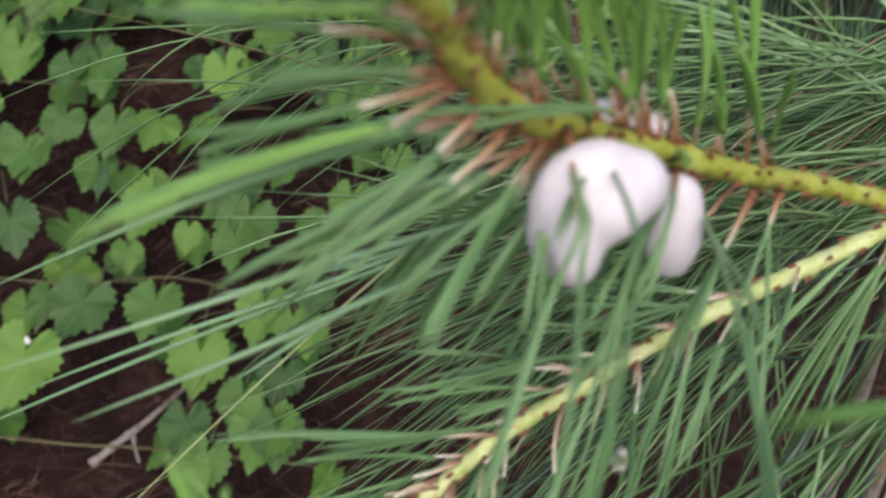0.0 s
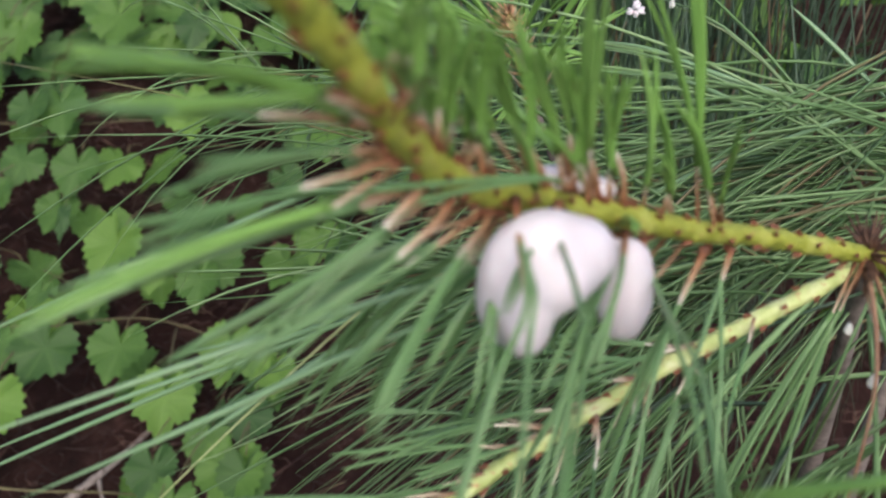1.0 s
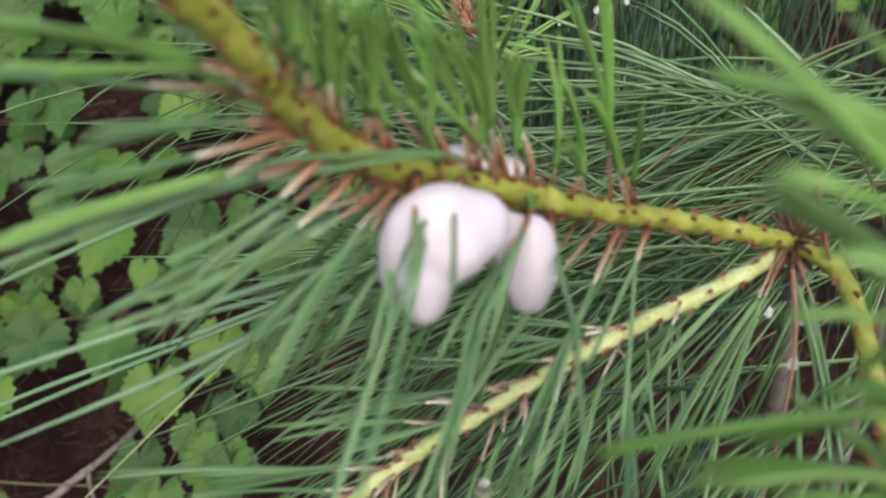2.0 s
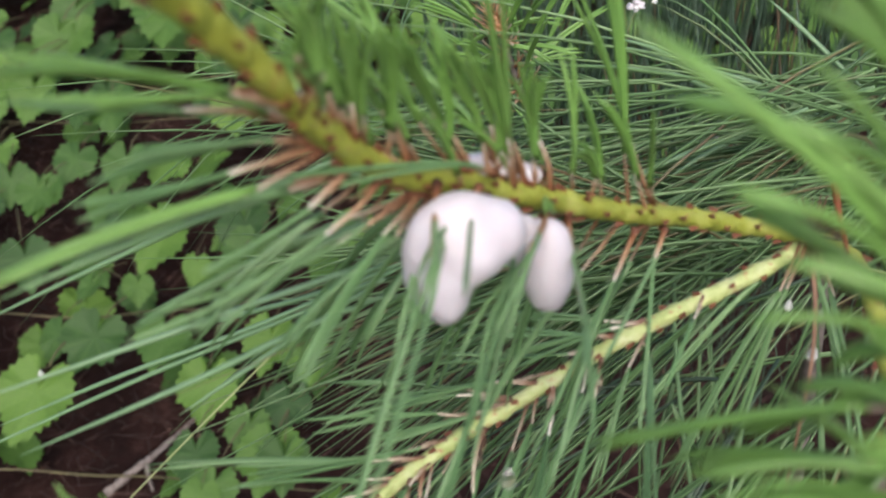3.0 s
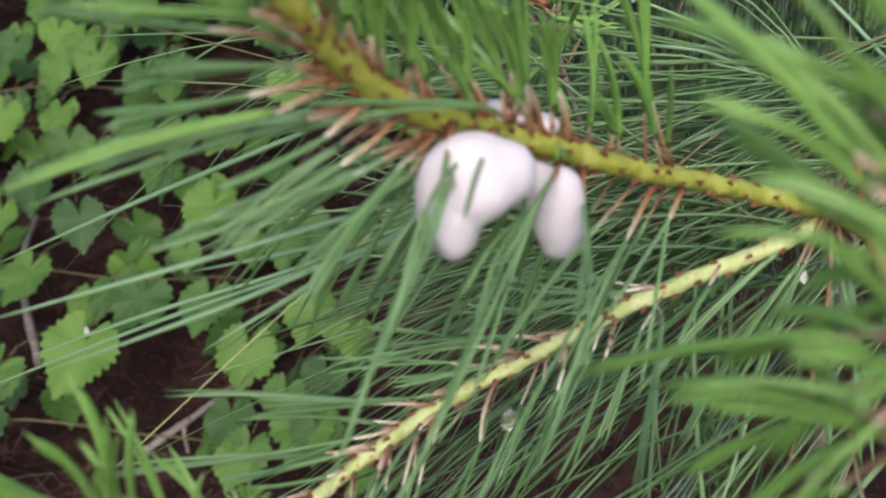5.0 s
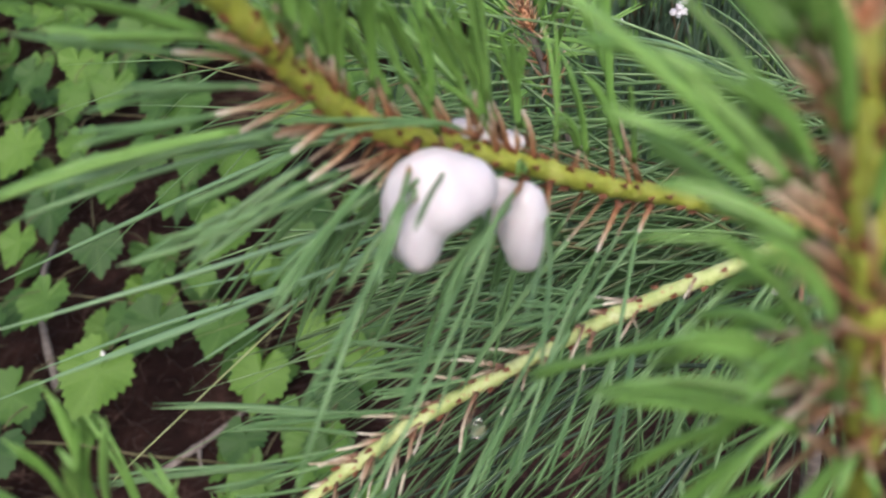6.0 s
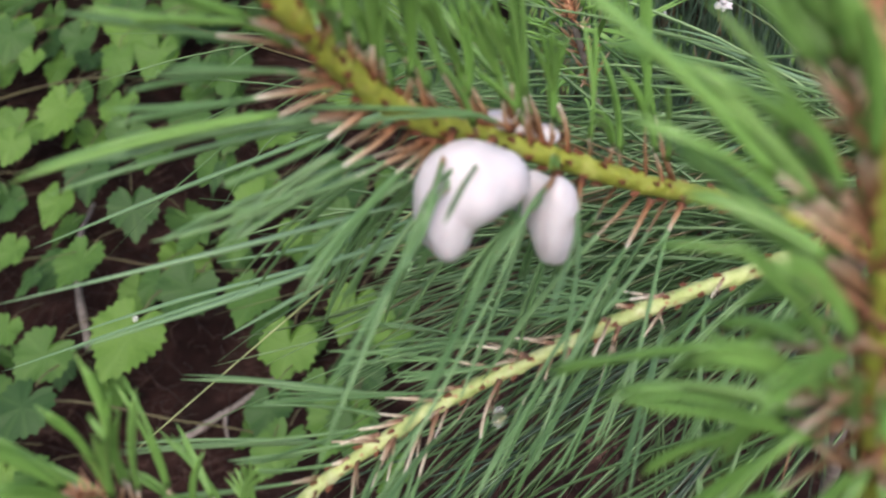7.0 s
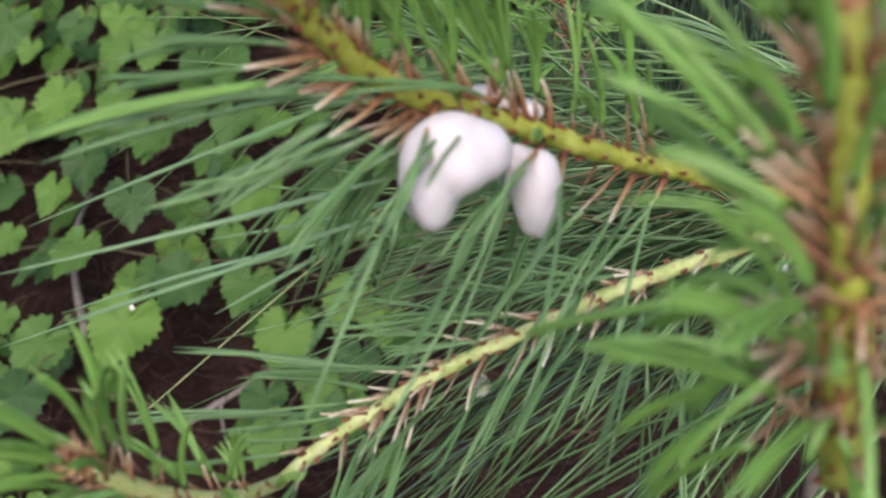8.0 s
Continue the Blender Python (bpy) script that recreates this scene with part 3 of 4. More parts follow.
def needle_mass(tree, name, a, b, direction, count, spread, lo, hi, sag, seed, r0=0.0006, jitter=0.012, material=None):
    """Crowded needles along the twig from a to b that point along direction; sag bends them down."""
    r = random.Random(seed)
    a, b, direction = Vector(a), Vector(b), Vector(direction).normalized()
    verts, faces = [], []
    for i in range(count):
        u = r.random()
        p = a.lerp(b, u) + Vector((r.gauss(0, jitter), r.gauss(0, jitter), r.gauss(0, jitter)))
        d = (direction + Vector((r.gauss(0, spread), r.gauss(0, spread), r.gauss(0, spread)))).normalized()
        l = r.uniform(lo, hi)
        for k in range(r.choice((1, 2, 3))):
            e = (d + Vector((r.gauss(0, 0.04), r.gauss(0, 0.04), r.gauss(0, 0.04)))).normalized()
            turn = Vector((r.gauss(0, 0.11), r.gauss(0, 0.11), r.gauss(0, 0.11) - sag * r.uniform(0.4, 1.6))) * l
            pts = [p + e * (l * j / 7) + turn * (j / 7) ** 2 for j in range(8)]
            w = r0 * r.uniform(0.8, 1.2)
            tube_data(pts, lambda u: w * (1 if u < 0.85 else 0.45 if u < 0.97 else 0.12), 3, verts, faces)
    return put(name, mesh_of(name, verts, faces, material or M_NEEDLE_MASS), tree, None, "", "stuff")


# ---- the pine sapling that carries the froth ----
pine = thing("pine_sapling", "young pine with yellow-green shoots and long wet needles", "pine")
LINE_A = Line([(0.1170, 0.2255, 0.3895), (0.0802, 0.1990, 0.4108), (0.0635, 0.1830, 0.4218), (0.0351, 0.1593, 0.4414), (0.0169, 0.1415, 0.4558), (0.0086, 0.1270, 0.4719), (0.0021, 0.1102, 0.4940), (-0.0097, 0.0813, 0.5296)])
LINE_B = Line([(0.1170, 0.2255, 0.3895), (0.1043, 0.2208, 0.3806), (0.0683, 0.2007, 0.3701), (0.0404, 0.1865, 0.3571), (0.0148, 0.1698, 0.3464), (-0.0080, 0.1456, 0.3373), (-0.0162, 0.1308, 0.3342)])
LINE_C = Line([(0.1170, 0.2255, 0.3895), (0.1280, 0.2085, 0.3889), (0.1270, 0.1500, 0.3880), (0.1170, 0.1000, 0.4100), (0.1105, 0.0760, 0.4380), (0.1060, 0.0665, 0.4650), (0.1031, 0.0654, 0.4824), (0.1002, 0.0678, 0.4972), (0.0979, 0.0690, 0.5077), (0.0963, 0.0686, 0.5141)])
LINE_D = Line([(-0.0162, 0.1308, 0.3342), (-0.0174, 0.1065, 0.3534), (-0.0216, 0.0895, 0.3712), (-0.0244, 0.0783, 0.3860), (-0.0266, 0.0706, 0.3991)])
LINE_E = Line([(0.0424, 0.3459, 0.3234), (0.0289, 0.3438, 0.3629), (0.0186, 0.3364, 0.3978)])


def radius_a(s):
    return 0.0025 + 0.0005 * s


def radius_b(s):
    return 0.0025 - 0.0005 * s


def radius_c(s):
    return 0.0027


def radius_d(s):
    return 0.0020


A_LEFT = [
    (0.753, -0.027, 0.080, 0.500),
    (0.700, -0.024, 0.093, 0.497),
    (0.675, -0.038, 0.091, 0.471),
    (0.629, -0.038, 0.101, 0.459),
    (0.606, -0.021, 0.115, 0.435),
    (0.552, -0.035, 0.121, 0.430),
    (0.542, -0.021, 0.120, 0.424),
    (0.561, -0.007, 0.120, 0.428),
    (0.614, -0.050, 0.105, 0.444),
    (0.552, 0.012, 0.112, 0.425),
    (0.542, 0.023, 0.111, 0.428),
]

A_UP = [
    (0.743, 0.011, 0.108, 0.502),
    (0.652, 0.014, 0.133, 0.491),
    (0.659, 0.001, 0.122, 0.488),
    (0.570, 0.010, 0.139, 0.485),
    (0.522, 0.021, 0.143, 0.475),
    (0.465, 0.036, 0.154, 0.478),
    (0.437, 0.041, 0.168, 0.473),
    (0.333, 0.058, 0.180, 0.461),
    (0.288, 0.050, 0.179, 0.452),
    (0.614, 0.018, 0.134, 0.492),
    (0.265, 0.064, 0.181, 0.456),
    (0.753, 0.013, 0.116, 0.499),
    (0.700, 0.015, 0.121, 0.497),
    (0.597, 0.023, 0.139, 0.486),
    (0.734, -0.004, 0.116, 0.496),
    (0.726, 0.015, 0.117, 0.497),
    (0.644, 0.017, 0.128, 0.491),
    (0.579, 0.020, 0.137, 0.490),
    (0.522, 0.020, 0.152, 0.478),
    (0.478, 0.030, 0.158, 0.477),
    (0.437, 0.028, 0.158, 0.469),
    (0.377, 0.049, 0.170, 0.472),
    (0.423, 0.036, 0.150, 0.456),
    (0.362, 0.041, 0.169, 0.449),
    (0.490, 0.026, 0.156, 0.477),
]

B_SIDE = [
    (0.314, 0.022, 0.203, 0.371),
    (0.540, -0.017, 0.180, 0.359),
    (0.708, -0.052, 0.149, 0.358),
    (0.828, -0.061, 0.130, 0.350),
    (0.463, 0.006, 0.183, 0.353),
    (0.758, -0.034, 0.141, 0.350),
]

B_DOWN = [
    (0.401, 0.047, 0.147, 0.348),
    (0.708, 0.014, 0.127, 0.339),
    (0.810, 0.006, 0.124, 0.341),
    (0.314, 0.067, 0.166, 0.353),
    (0.509, 0.039, 0.148, 0.345),
    (0.206, 0.081, 0.180, 0.362),
]

# share along the shoot, where the sheath ends, where its needles end
A_SHEATHS_LEFT = [
    (0.773, -0.0036, 0.1084, 0.4882, -0.0197, 0.0930, 0.4946),
    (0.725, -0.0114, 0.1121, 0.4831, -0.0277, 0.0965, 0.4912),
    (0.687, -0.0036, 0.1197, 0.4735, -0.0200, 0.1034, 0.4779),
    (0.681, -0.0072, 0.1163, 0.4687, -0.0265, 0.0971, 0.4728),
    (0.633, -0.0053, 0.1237, 0.4606, -0.0269, 0.1028, 0.4638),
    (0.640, 0.0044, 0.1243, 0.4569, -0.0089, 0.1063, 0.4549),
    (0.605, 0.0057, 0.1274, 0.4490, -0.0119, 0.1044, 0.4438),
    (0.562, 0.0061, 0.1322, 0.4432, -0.0195, 0.1066, 0.4409),
]

A_SHEATHS_UP = [
    (0.746, 0.0080, 0.1174, 0.4919, 0.0126, 0.1095, 0.5088),
    (0.722, 0.0094, 0.1217, 0.4893, 0.0142, 0.1138, 0.5067),
    (0.672, 0.0090, 0.1269, 0.4782, 0.0086, 0.1155, 0.4927),
    (0.658, 0.0129, 0.1305, 0.4765, 0.0147, 0.1224, 0.4970),
    (0.584, 0.0177, 0.1428, 0.4686, 0.0170, 0.1336, 0.4899),
    (0.576, 0.0149, 0.1433, 0.4686, 0.0119, 0.1321, 0.4877),
    (0.518, 0.0230, 0.1531, 0.4639, 0.0204, 0.1424, 0.4847),
    (0.505, 0.0251, 0.1540, 0.4604, 0.0218, 0.1433, 0.4810),
    (0.474, 0.0342, 0.1599, 0.4575, 0.0316, 0.1499, 0.4795),
    (0.446, 0.0368, 0.1631, 0.4535, 0.0325, 0.1519, 0.4739),
    (0.474, 0.0310, 0.1597, 0.4585, 0.0262, 0.1485, 0.4794),
    (0.415, 0.0432, 0.1674, 0.4495, 0.0410, 0.1569, 0.4703),
]

B_SHEATHS_SIDE = [
    (0.304, 0.0620, 0.1993, 0.3727, 0.0357, 0.1837, 0.3728),
    (0.359, 0.0559, 0.1968, 0.3723, 0.0300, 0.1864, 0.3796),
    (0.404, 0.0481, 0.1923, 0.3682, 0.0159, 0.1784, 0.3745),
    (0.497, 0.0316, 0.1855, 0.3628, 0.0009, 0.1677, 0.3670),
    (0.543, 0.0273, 0.1789, 0.3564, 0.0026, 0.1619, 0.3602),
    (0.548, 0.0215, 0.1813, 0.3606, -0.0061, 0.1639, 0.3658),
    (0.598, 0.0171, 0.1773, 0.3574, -0.0129, 0.1593, 0.3639),
    (0.661, 0.0095, 0.1685, 0.3508, -0.0242, 0.1492, 0.3595),
    (0.712, 0.0026, 0.1652, 0.3505, -0.0267, 0.1472, 0.3595),
    (0.773, -0.0053, 0.1550, 0.3451, -0.0300, 0.1336, 0.3503),
    (0.816, -0.0092, 0.1496, 0.3429, -0.0344, 0.1286, 0.3497),
    (0.931, -0.0186, 0.1360, 0.3390, -0.0391, 0.1175, 0.3470),
    (0.879, -0.0096, 0.1444, 0.3404, -0.0293, 0.1281, 0.3485),
]

B_SHEATHS_DOWN = [
    (0.389, 0.0589, 0.1761, 0.3577, 0.0528, 0.1494, 0.3496),
    (0.602, 0.0294, 0.1598, 0.3455, 0.0270, 0.1364, 0.3425),
    (0.717, 0.0150, 0.1471, 0.3386, 0.0147, 0.1231, 0.3359),
    (0.742, 0.0111, 0.1456, 0.3390, 0.0099, 0.1236, 0.3382),
    (0.800, 0.0035, 0.1400, 0.3381, 0.0040, 0.1185, 0.3377),
    (0.870, -0.0002, 0.1352, 0.3376, 0.0019, 0.1157, 0.3382),
    (0.478, 0.0477, 0.1730, 0.3555, 0.0457, 0.1501, 0.3511),
]

C_ALL = [
    (0.948, 0.073, 0.076, 0.519),
    (0.907, 0.077, 0.075, 0.516),
    (0.902, 0.073, 0.070, 0.500),
    (0.876, 0.075, 0.069, 0.492),
    (0.852, 0.078, 0.069, 0.485),
    (0.849, 0.079, 0.084, 0.444),
    (0.833, 0.081, 0.075, 0.442),
    (0.814, 0.076, 0.090, 0.436),
    (0.797, 0.081, 0.074, 0.433),
    (0.797, 0.085, 0.068, 0.434),
    (0.769, 0.105, 0.054, 0.451),
    (0.838, 0.102, 0.036, 0.482),
    (0.821, 0.108, 0.035, 0.475),
    (0.974, 0.080, 0.074, 0.528),
    (0.932, 0.072, 0.074, 0.509),
    (0.891, 0.079, 0.072, 0.503),
    (0.838, 0.084, 0.080, 0.463),
    (0.962, 0.077, 0.073, 0.523),
    (0.863, 0.079, 0.067, 0.479),
]

C_LOW = [
    (0.974, 0.109, 0.075, 0.521),
    (0.948, 0.111, 0.071, 0.514),
    (0.918, 0.114, 0.066, 0.503),
    (0.897, 0.115, 0.068, 0.496),
    (0.871, 0.118, 0.067, 0.486),
    (0.852, 0.120, 0.060, 0.477),
    (0.838, 0.116, 0.049, 0.470),
    (0.990, 0.102, 0.072, 0.527),
    (0.991, 0.086, 0.074, 0.526),
    (0.797, 0.122, 0.062, 0.464),
]

D_ALL = [
    (1.0, -0.035, 0.061, 0.438),
    (0.974, -0.019, 0.060, 0.440),
    (0.953, -0.022, 0.072, 0.435),
    (0.848, -0.024, 0.078, 0.412),
    (1.0, -0.037, 0.047, 0.433),
    (1.0, -0.036, 0.041, 0.429),
    (1.0, -0.033, 0.034, 0.423),
    (0.705, -0.030, 0.092, 0.398),
    (0.637, -0.016, 0.053, 0.393),
    (0.759, -0.022, 0.044, 0.406),
    (0.436, -0.037, 0.100, 0.381),
    (0.282, -0.037, 0.106, 0.370),
]

A_WHORL = [
    (0.015, 0.068, 0.196, 0.326),
    (0.015, 0.075, 0.194, 0.326),
    (0.015, 0.085, 0.195, 0.316),
    (0.004, 0.100, 0.196, 0.320),
    (0.004, 0.110, 0.185, 0.331),
    (0.004, 0.126, 0.197, 0.362),
    (0.004, 0.125, 0.185, 0.337),
    (0.015, 0.062, 0.219, 0.317),
]

A_LOW = [
    (0.494, 0.008, 0.151, 0.395),
    (0.451, 0.015, 0.157, 0.384),
    (0.407, 0.023, 0.158, 0.383),
    (0.376, 0.029, 0.169, 0.377),
    (0.338, 0.032, 0.182, 0.376),
    (0.298, 0.040, 0.178, 0.371),
    (0.257, 0.051, 0.193, 0.370),
    (0.547, 0.000, 0.140, 0.402),
    (0.522, 0.008, 0.135, 0.402),
    (0.477, -0.006, 0.172, 0.391),
    (0.429, -0.006, 0.191, 0.381),
    (0.36, 0.012, 0.201, 0.370),
]

A_BACK = [
    (0.547, -0.024, 0.179, 0.359),
    (0.586, -0.056, 0.188, 0.369),
    (0.562, -0.033, 0.174, 0.374),
    (0.494, -0.010, 0.187, 0.347),
]

E_ALL = [
    (0.989, 0.042, 0.350, 0.400),
    (0.917, 0.043, 0.328, 0.398),
    (0.989, -0.009, 0.347, 0.410),
    (0.989, 0.007, 0.344, 0.423),
    (0.989, 0.030, 0.328, 0.430),
    (0.776, 0.048, 0.352, 0.379),
    (0.776, 0.000, 0.332, 0.395),
    (0.64, 0.008, 0.322, 0.371),
]


SPOTS_A = bract_spots(LINE_A, radius_a, 0.03, 0.95, 0.0022, 1)
SPOTS_B = bract_spots(LINE_B, radius_b, 0.05, 0.95, 0.0032, 2)
SPOTS_C = bract_spots(LINE_C, radius_c, 0.05, 0.95, 0.0042, 3)
add_stem(pine, "shoot", LINE_A, radius_a, "yellow-green shoot with brown bracts", M_BARK, SPOTS_A)
add_stem(pine, "shoot", LINE_B, radius_b, "pale green shoot with brown bracts", M_PALE, SPOTS_B)
add_stem(pine, "shoot", LINE_C, radius_c, "upright yellow-green shoot", M_BARK, SPOTS_C)
add_stem(pine, "shoot", LINE_D, radius_d, "", M_PALE)
add_stem(pine, "shoot", LINE_E, lambda s: 0.0013, "thin brown twig", M_WOOD)
add_bracts(pine, radius_a, SPOTS_A, 1)
add_bracts(pine, radius_b, SPOTS_B, 2)
add_bracts(pine, radius_c, SPOTS_C, 3)
count = 0
for table, line, rad, stretch, copies in ((A_LEFT, LINE_A, radius_a, 1.0, 1), (A_WHORL, LINE_A, radius_a, 1.0, 1), (A_BACK, LINE_A, radius_a, 1.0, 1), (A_LOW, LINE_A, radius_a, 1.0, 1), (A_UP, LINE_A, radius_a, 1.0, 1), (B_SIDE, LINE_B, radius_b, 1.0, 1),
                                          (B_DOWN, LINE_B, radius_b, 1.0, 1), (C_ALL, LINE_C, radius_c, 1.0, 2), (C_LOW, LINE_C, radius_c, 1.0, 2), (D_ALL, LINE_D, radius_d, 0.75, 1), (E_ALL, LINE_E, radius_d, 1.0, 2)):
    for s, x, y, z in table:
        for c in range(copies):
            count += 1
            wild = 0.004 + 0.006 * c if line is LINE_C else 0.014 if table is A_LOW else 0.005 if table in (A_UP, B_SIDE, B_DOWN) else 0.012 if table is D_ALL else 0.016 * c + 0.004
            off = Vector((rng.gauss(0, wild), rng.gauss(0, wild), rng.gauss(0, wild)))
            add_fascicle(pine, line, rad, s + rng.uniform(-0.03, 0.03) * c, Vector((x, y, z)) + off, count, stretch, 0.85 if line is LINE_B or table is A_LOW else 1.0, M_NEEDLE_OLD if line is LINE_B or table in (A_WHORL, A_BACK, A_LOW) or table is A_LEFT and s < 0.65 else None)
for line, length in ((LINE_C, 0.013), (LINE_D, 0.008), (LINE_E, 0.011), (LINE_A, 0.02)):
    p, d = line.at(1.0)
    put("bud", bud_mesh(length, 3), pine, frame_along(p - d * 0.002, d), "orange-brown scaly bud")


def way_in(out):
    """True for a way that leaves the shoot on its open front."""
    return out.y < -0.35


def ring_fascicles(line, radius, s0, s1, count, lo, hi, flare, seed, material=None, size=1.0, clear=None):
    """Fascicles set spirally round a shoot that lean forward along it; flare: how far they stand off; clear: a way that stays free."""
    r = random.Random(seed)
    for i in range(count):
        s = s0 + (s1 - s0) * (i + r.random()) / count
        p, d = line.at(s)
        out = Matrix.Rotation(i * 2.39996 + seed, 3, d) @ d.orthogonal().normalized()
        if clear and (out.dot(clear) > 0.0 or line is LINE_A and way_in(out)):
            continue
        way = (d + out * flare * r.uniform(0.7, 1.3)).normalized()
        add_fascicle(pine, line, radius, s, p + way * r.uniform(lo, hi), seed * 100 + i, 1.0, size, material)


ring_fascicles(LINE_C, radius_c, 0.79, 0.99, 12, 0.034, 0.055, 0.9, 7)
ring_fascicles(LINE_C, radius_c, 0.73, 0.99, 24, 0.026, 0.040, 0.6, 17)
ring_fascicles(LINE_C, radius_c, 0.70, 0.78, 8, 0.032, 0.055, 1.4, 8)
ring_fascicles(LINE_A, radius_a, 0.20, 0.62, 16, 0.06, 0.10, 1.5, 12, None, 0.95, Vector((-0.45, -0.70, -0.55)))
ring_fascicles(LINE_B, radius_b, 0.25, 0.97, 16, 0.05, 0.09, 1.0, 11, M_NEEDLE_OLD, 0.72, Vector((0.0, 0.8, 0.6)))
ring_fascicles(LINE_D, radius_d, 0.12, 0.90, 22, 0.022, 0.040, 1.3, 9)
ring_fascicles(LINE_D, radius_d, 0.92, 1.0, 9, 0.026, 0.04, 0.6, 19)
ring_fascicles(LINE_E, radius_d, 0.55, 0.98, 12, 0.03, 0.06, 1.0, 10)


def bent_fascicle(tree, base, end, paths):
    """A sheath from base to end whose needles run on along paths and droop."""
    base, end = Vector(base), Vector(end)
    verts, faces = [], []
    tube_data([base.lerp(end, i / 8) for i in range(9)], sheath_radius, 7, verts, faces)
    m = frame_along(base, end - base)
    inv = m.inverted()
    ob = put("fascicle", mesh_of("bent_sheath", [inv @ v for v in verts], faces, M_SHEATH), tree, m)
    for pts in paths:
        verts, faces = [], []
        tube_data([inv @ v for v in catmull([base.lerp(end, 0.4), end] + [Vector(p) for p in pts], 6)],
                  lambda u: 0.00056 * (1.0 if u < 0.85 else max(0.12, 1 - (u - 0.85) / 0.15 * 0.9)), 5, verts, faces)
        put("needle", mesh_of("bent_needle", verts, faces, M_NEEDLE_OLD), ob)


bent_fascicle(pine, (0.0251, 0.1447, 0.4513), (0.0283, 0.1159, 0.4509), [[(0.0249, 0.1102, 0.4416), (0.0213, 0.1001, 0.4300), (0.0163, 0.0843, 0.4130)], [(0.0236, 0.1091, 0.4386), (0.0191, 0.0977, 0.4241), (0.0133, 0.0840, 0.4033)]])
bent_fascicle(pine, (0.0383, 0.1540, 0.4386), (0.0401, 0.1470, 0.4347), [[(0.0399, 0.1385, 0.4322), (0.0367, 0.1036, 0.4295), (0.0322, 0.0774, 0.4215)]])
bent_fascicle(pine, (0.0453, 0.1605, 0.4348), (0.0410, 0.1536, 0.4261), [[(0.0369, 0.1360, 0.4167), (0.0308, 0.1143, 0.4042), (0.0226, 0.0946, 0.3882)], [(0.0378, 0.1380, 0.4137), (0.0336, 0.1185, 0.3973)]])
bent_fascicle(pine, (0.0505, 0.1651, 0.4309), (0.0522, 0.1519, 0.4306), [[(0.0538, 0.1385, 0.4330), (0.0555, 0.1154, 0.4412), (0.0558, 0.0960, 0.4442)], [(0.0549, 0.1381, 0.4293), (0.0569, 0.1191, 0.4298), (0.0583, 0.1000, 0.4254)]])
bent_fascicle(pine, (0.0319, 0.1491, 0.4465), (0.0334, 0.1317, 0.4512), [[(0.0350, 0.1147, 0.4565), (0.0365, 0.0978, 0.4602)]])
bent_fascicle(pine, (0.0663, 0.1814, 0.4187), (0.0616, 0.1760, 0.4061), [[(0.0539, 0.1551, 0.3996), (0.0440, 0.1300, 0.3863)], [(0.0559, 0.1588, 0.3959), (0.0498, 0.1342, 0.3764)]])
bent_fascicle(pine, (0.0735, 0.1886, 0.4138), (0.0711, 0.1813, 0.4095), [[(0.0588, 0.1417, 0.4067), (0.0499, 0.1186, 0.3987)], [(0.0701, 0.1608, 0.4014), (0.0688, 0.1408, 0.3878)]])


bent_fascicle(pine, (0.0265, 0.1526, 0.4373), (0.0294, 0.1170, 0.4519), [[(0.0289, 0.1084, 0.4485), (0.0287, 0.0839, 0.4510), (0.0272, 0.0605, 0.4490)]])
bent_fascicle(pine, (0.0460, 0.1592, 0.4357), (0.0426, 0.1461, 0.4333), [[(0.0377, 0.1282, 0.4322), (0.0361, 0.1106, 0.4267), (0.0345, 0.0919, 0.4218)], [(0.0360, 0.1333, 0.4310), (0.0313, 0.1219, 0.4252)]])

bent_fascicle(pine, (0.0353, 0.1566, 0.4471), (0.0308, 0.1460, 0.4552), [[(0.0239, 0.1399, 0.4576), (0.0157, 0.1349, 0.4584), (0.0018, 0.1266, 0.4585)], [(0.0249, 0.1406, 0.4583), (0.0105, 0.1297, 0.4626), (-0.0002, 0.1210, 0.4655)]])
bent_fascicle(pine, (0.0330, 0.1486, 0.4483), (0.0319, 0.1396, 0.4504), [[(0.0298, 0.1342, 0.4495), (0.0280, 0.1297, 0.4478), (0.0253, 0.1226, 0.4429)], [(0.0301, 0.1349, 0.4505), (0.0265, 0.1268, 0.4486), (0.0243, 0.1202, 0.4442)]])
bent_fascicle(pine, (0.0464, 0.1569, 0.4371), (0.0443, 0.1384, 0.4402), [[(0.0430, 0.1328, 0.4367), (0.0408, 0.1230, 0.4301)], [(0.0426, 0.1320, 0.4378), (0.0386, 0.1219, 0.4333)]])


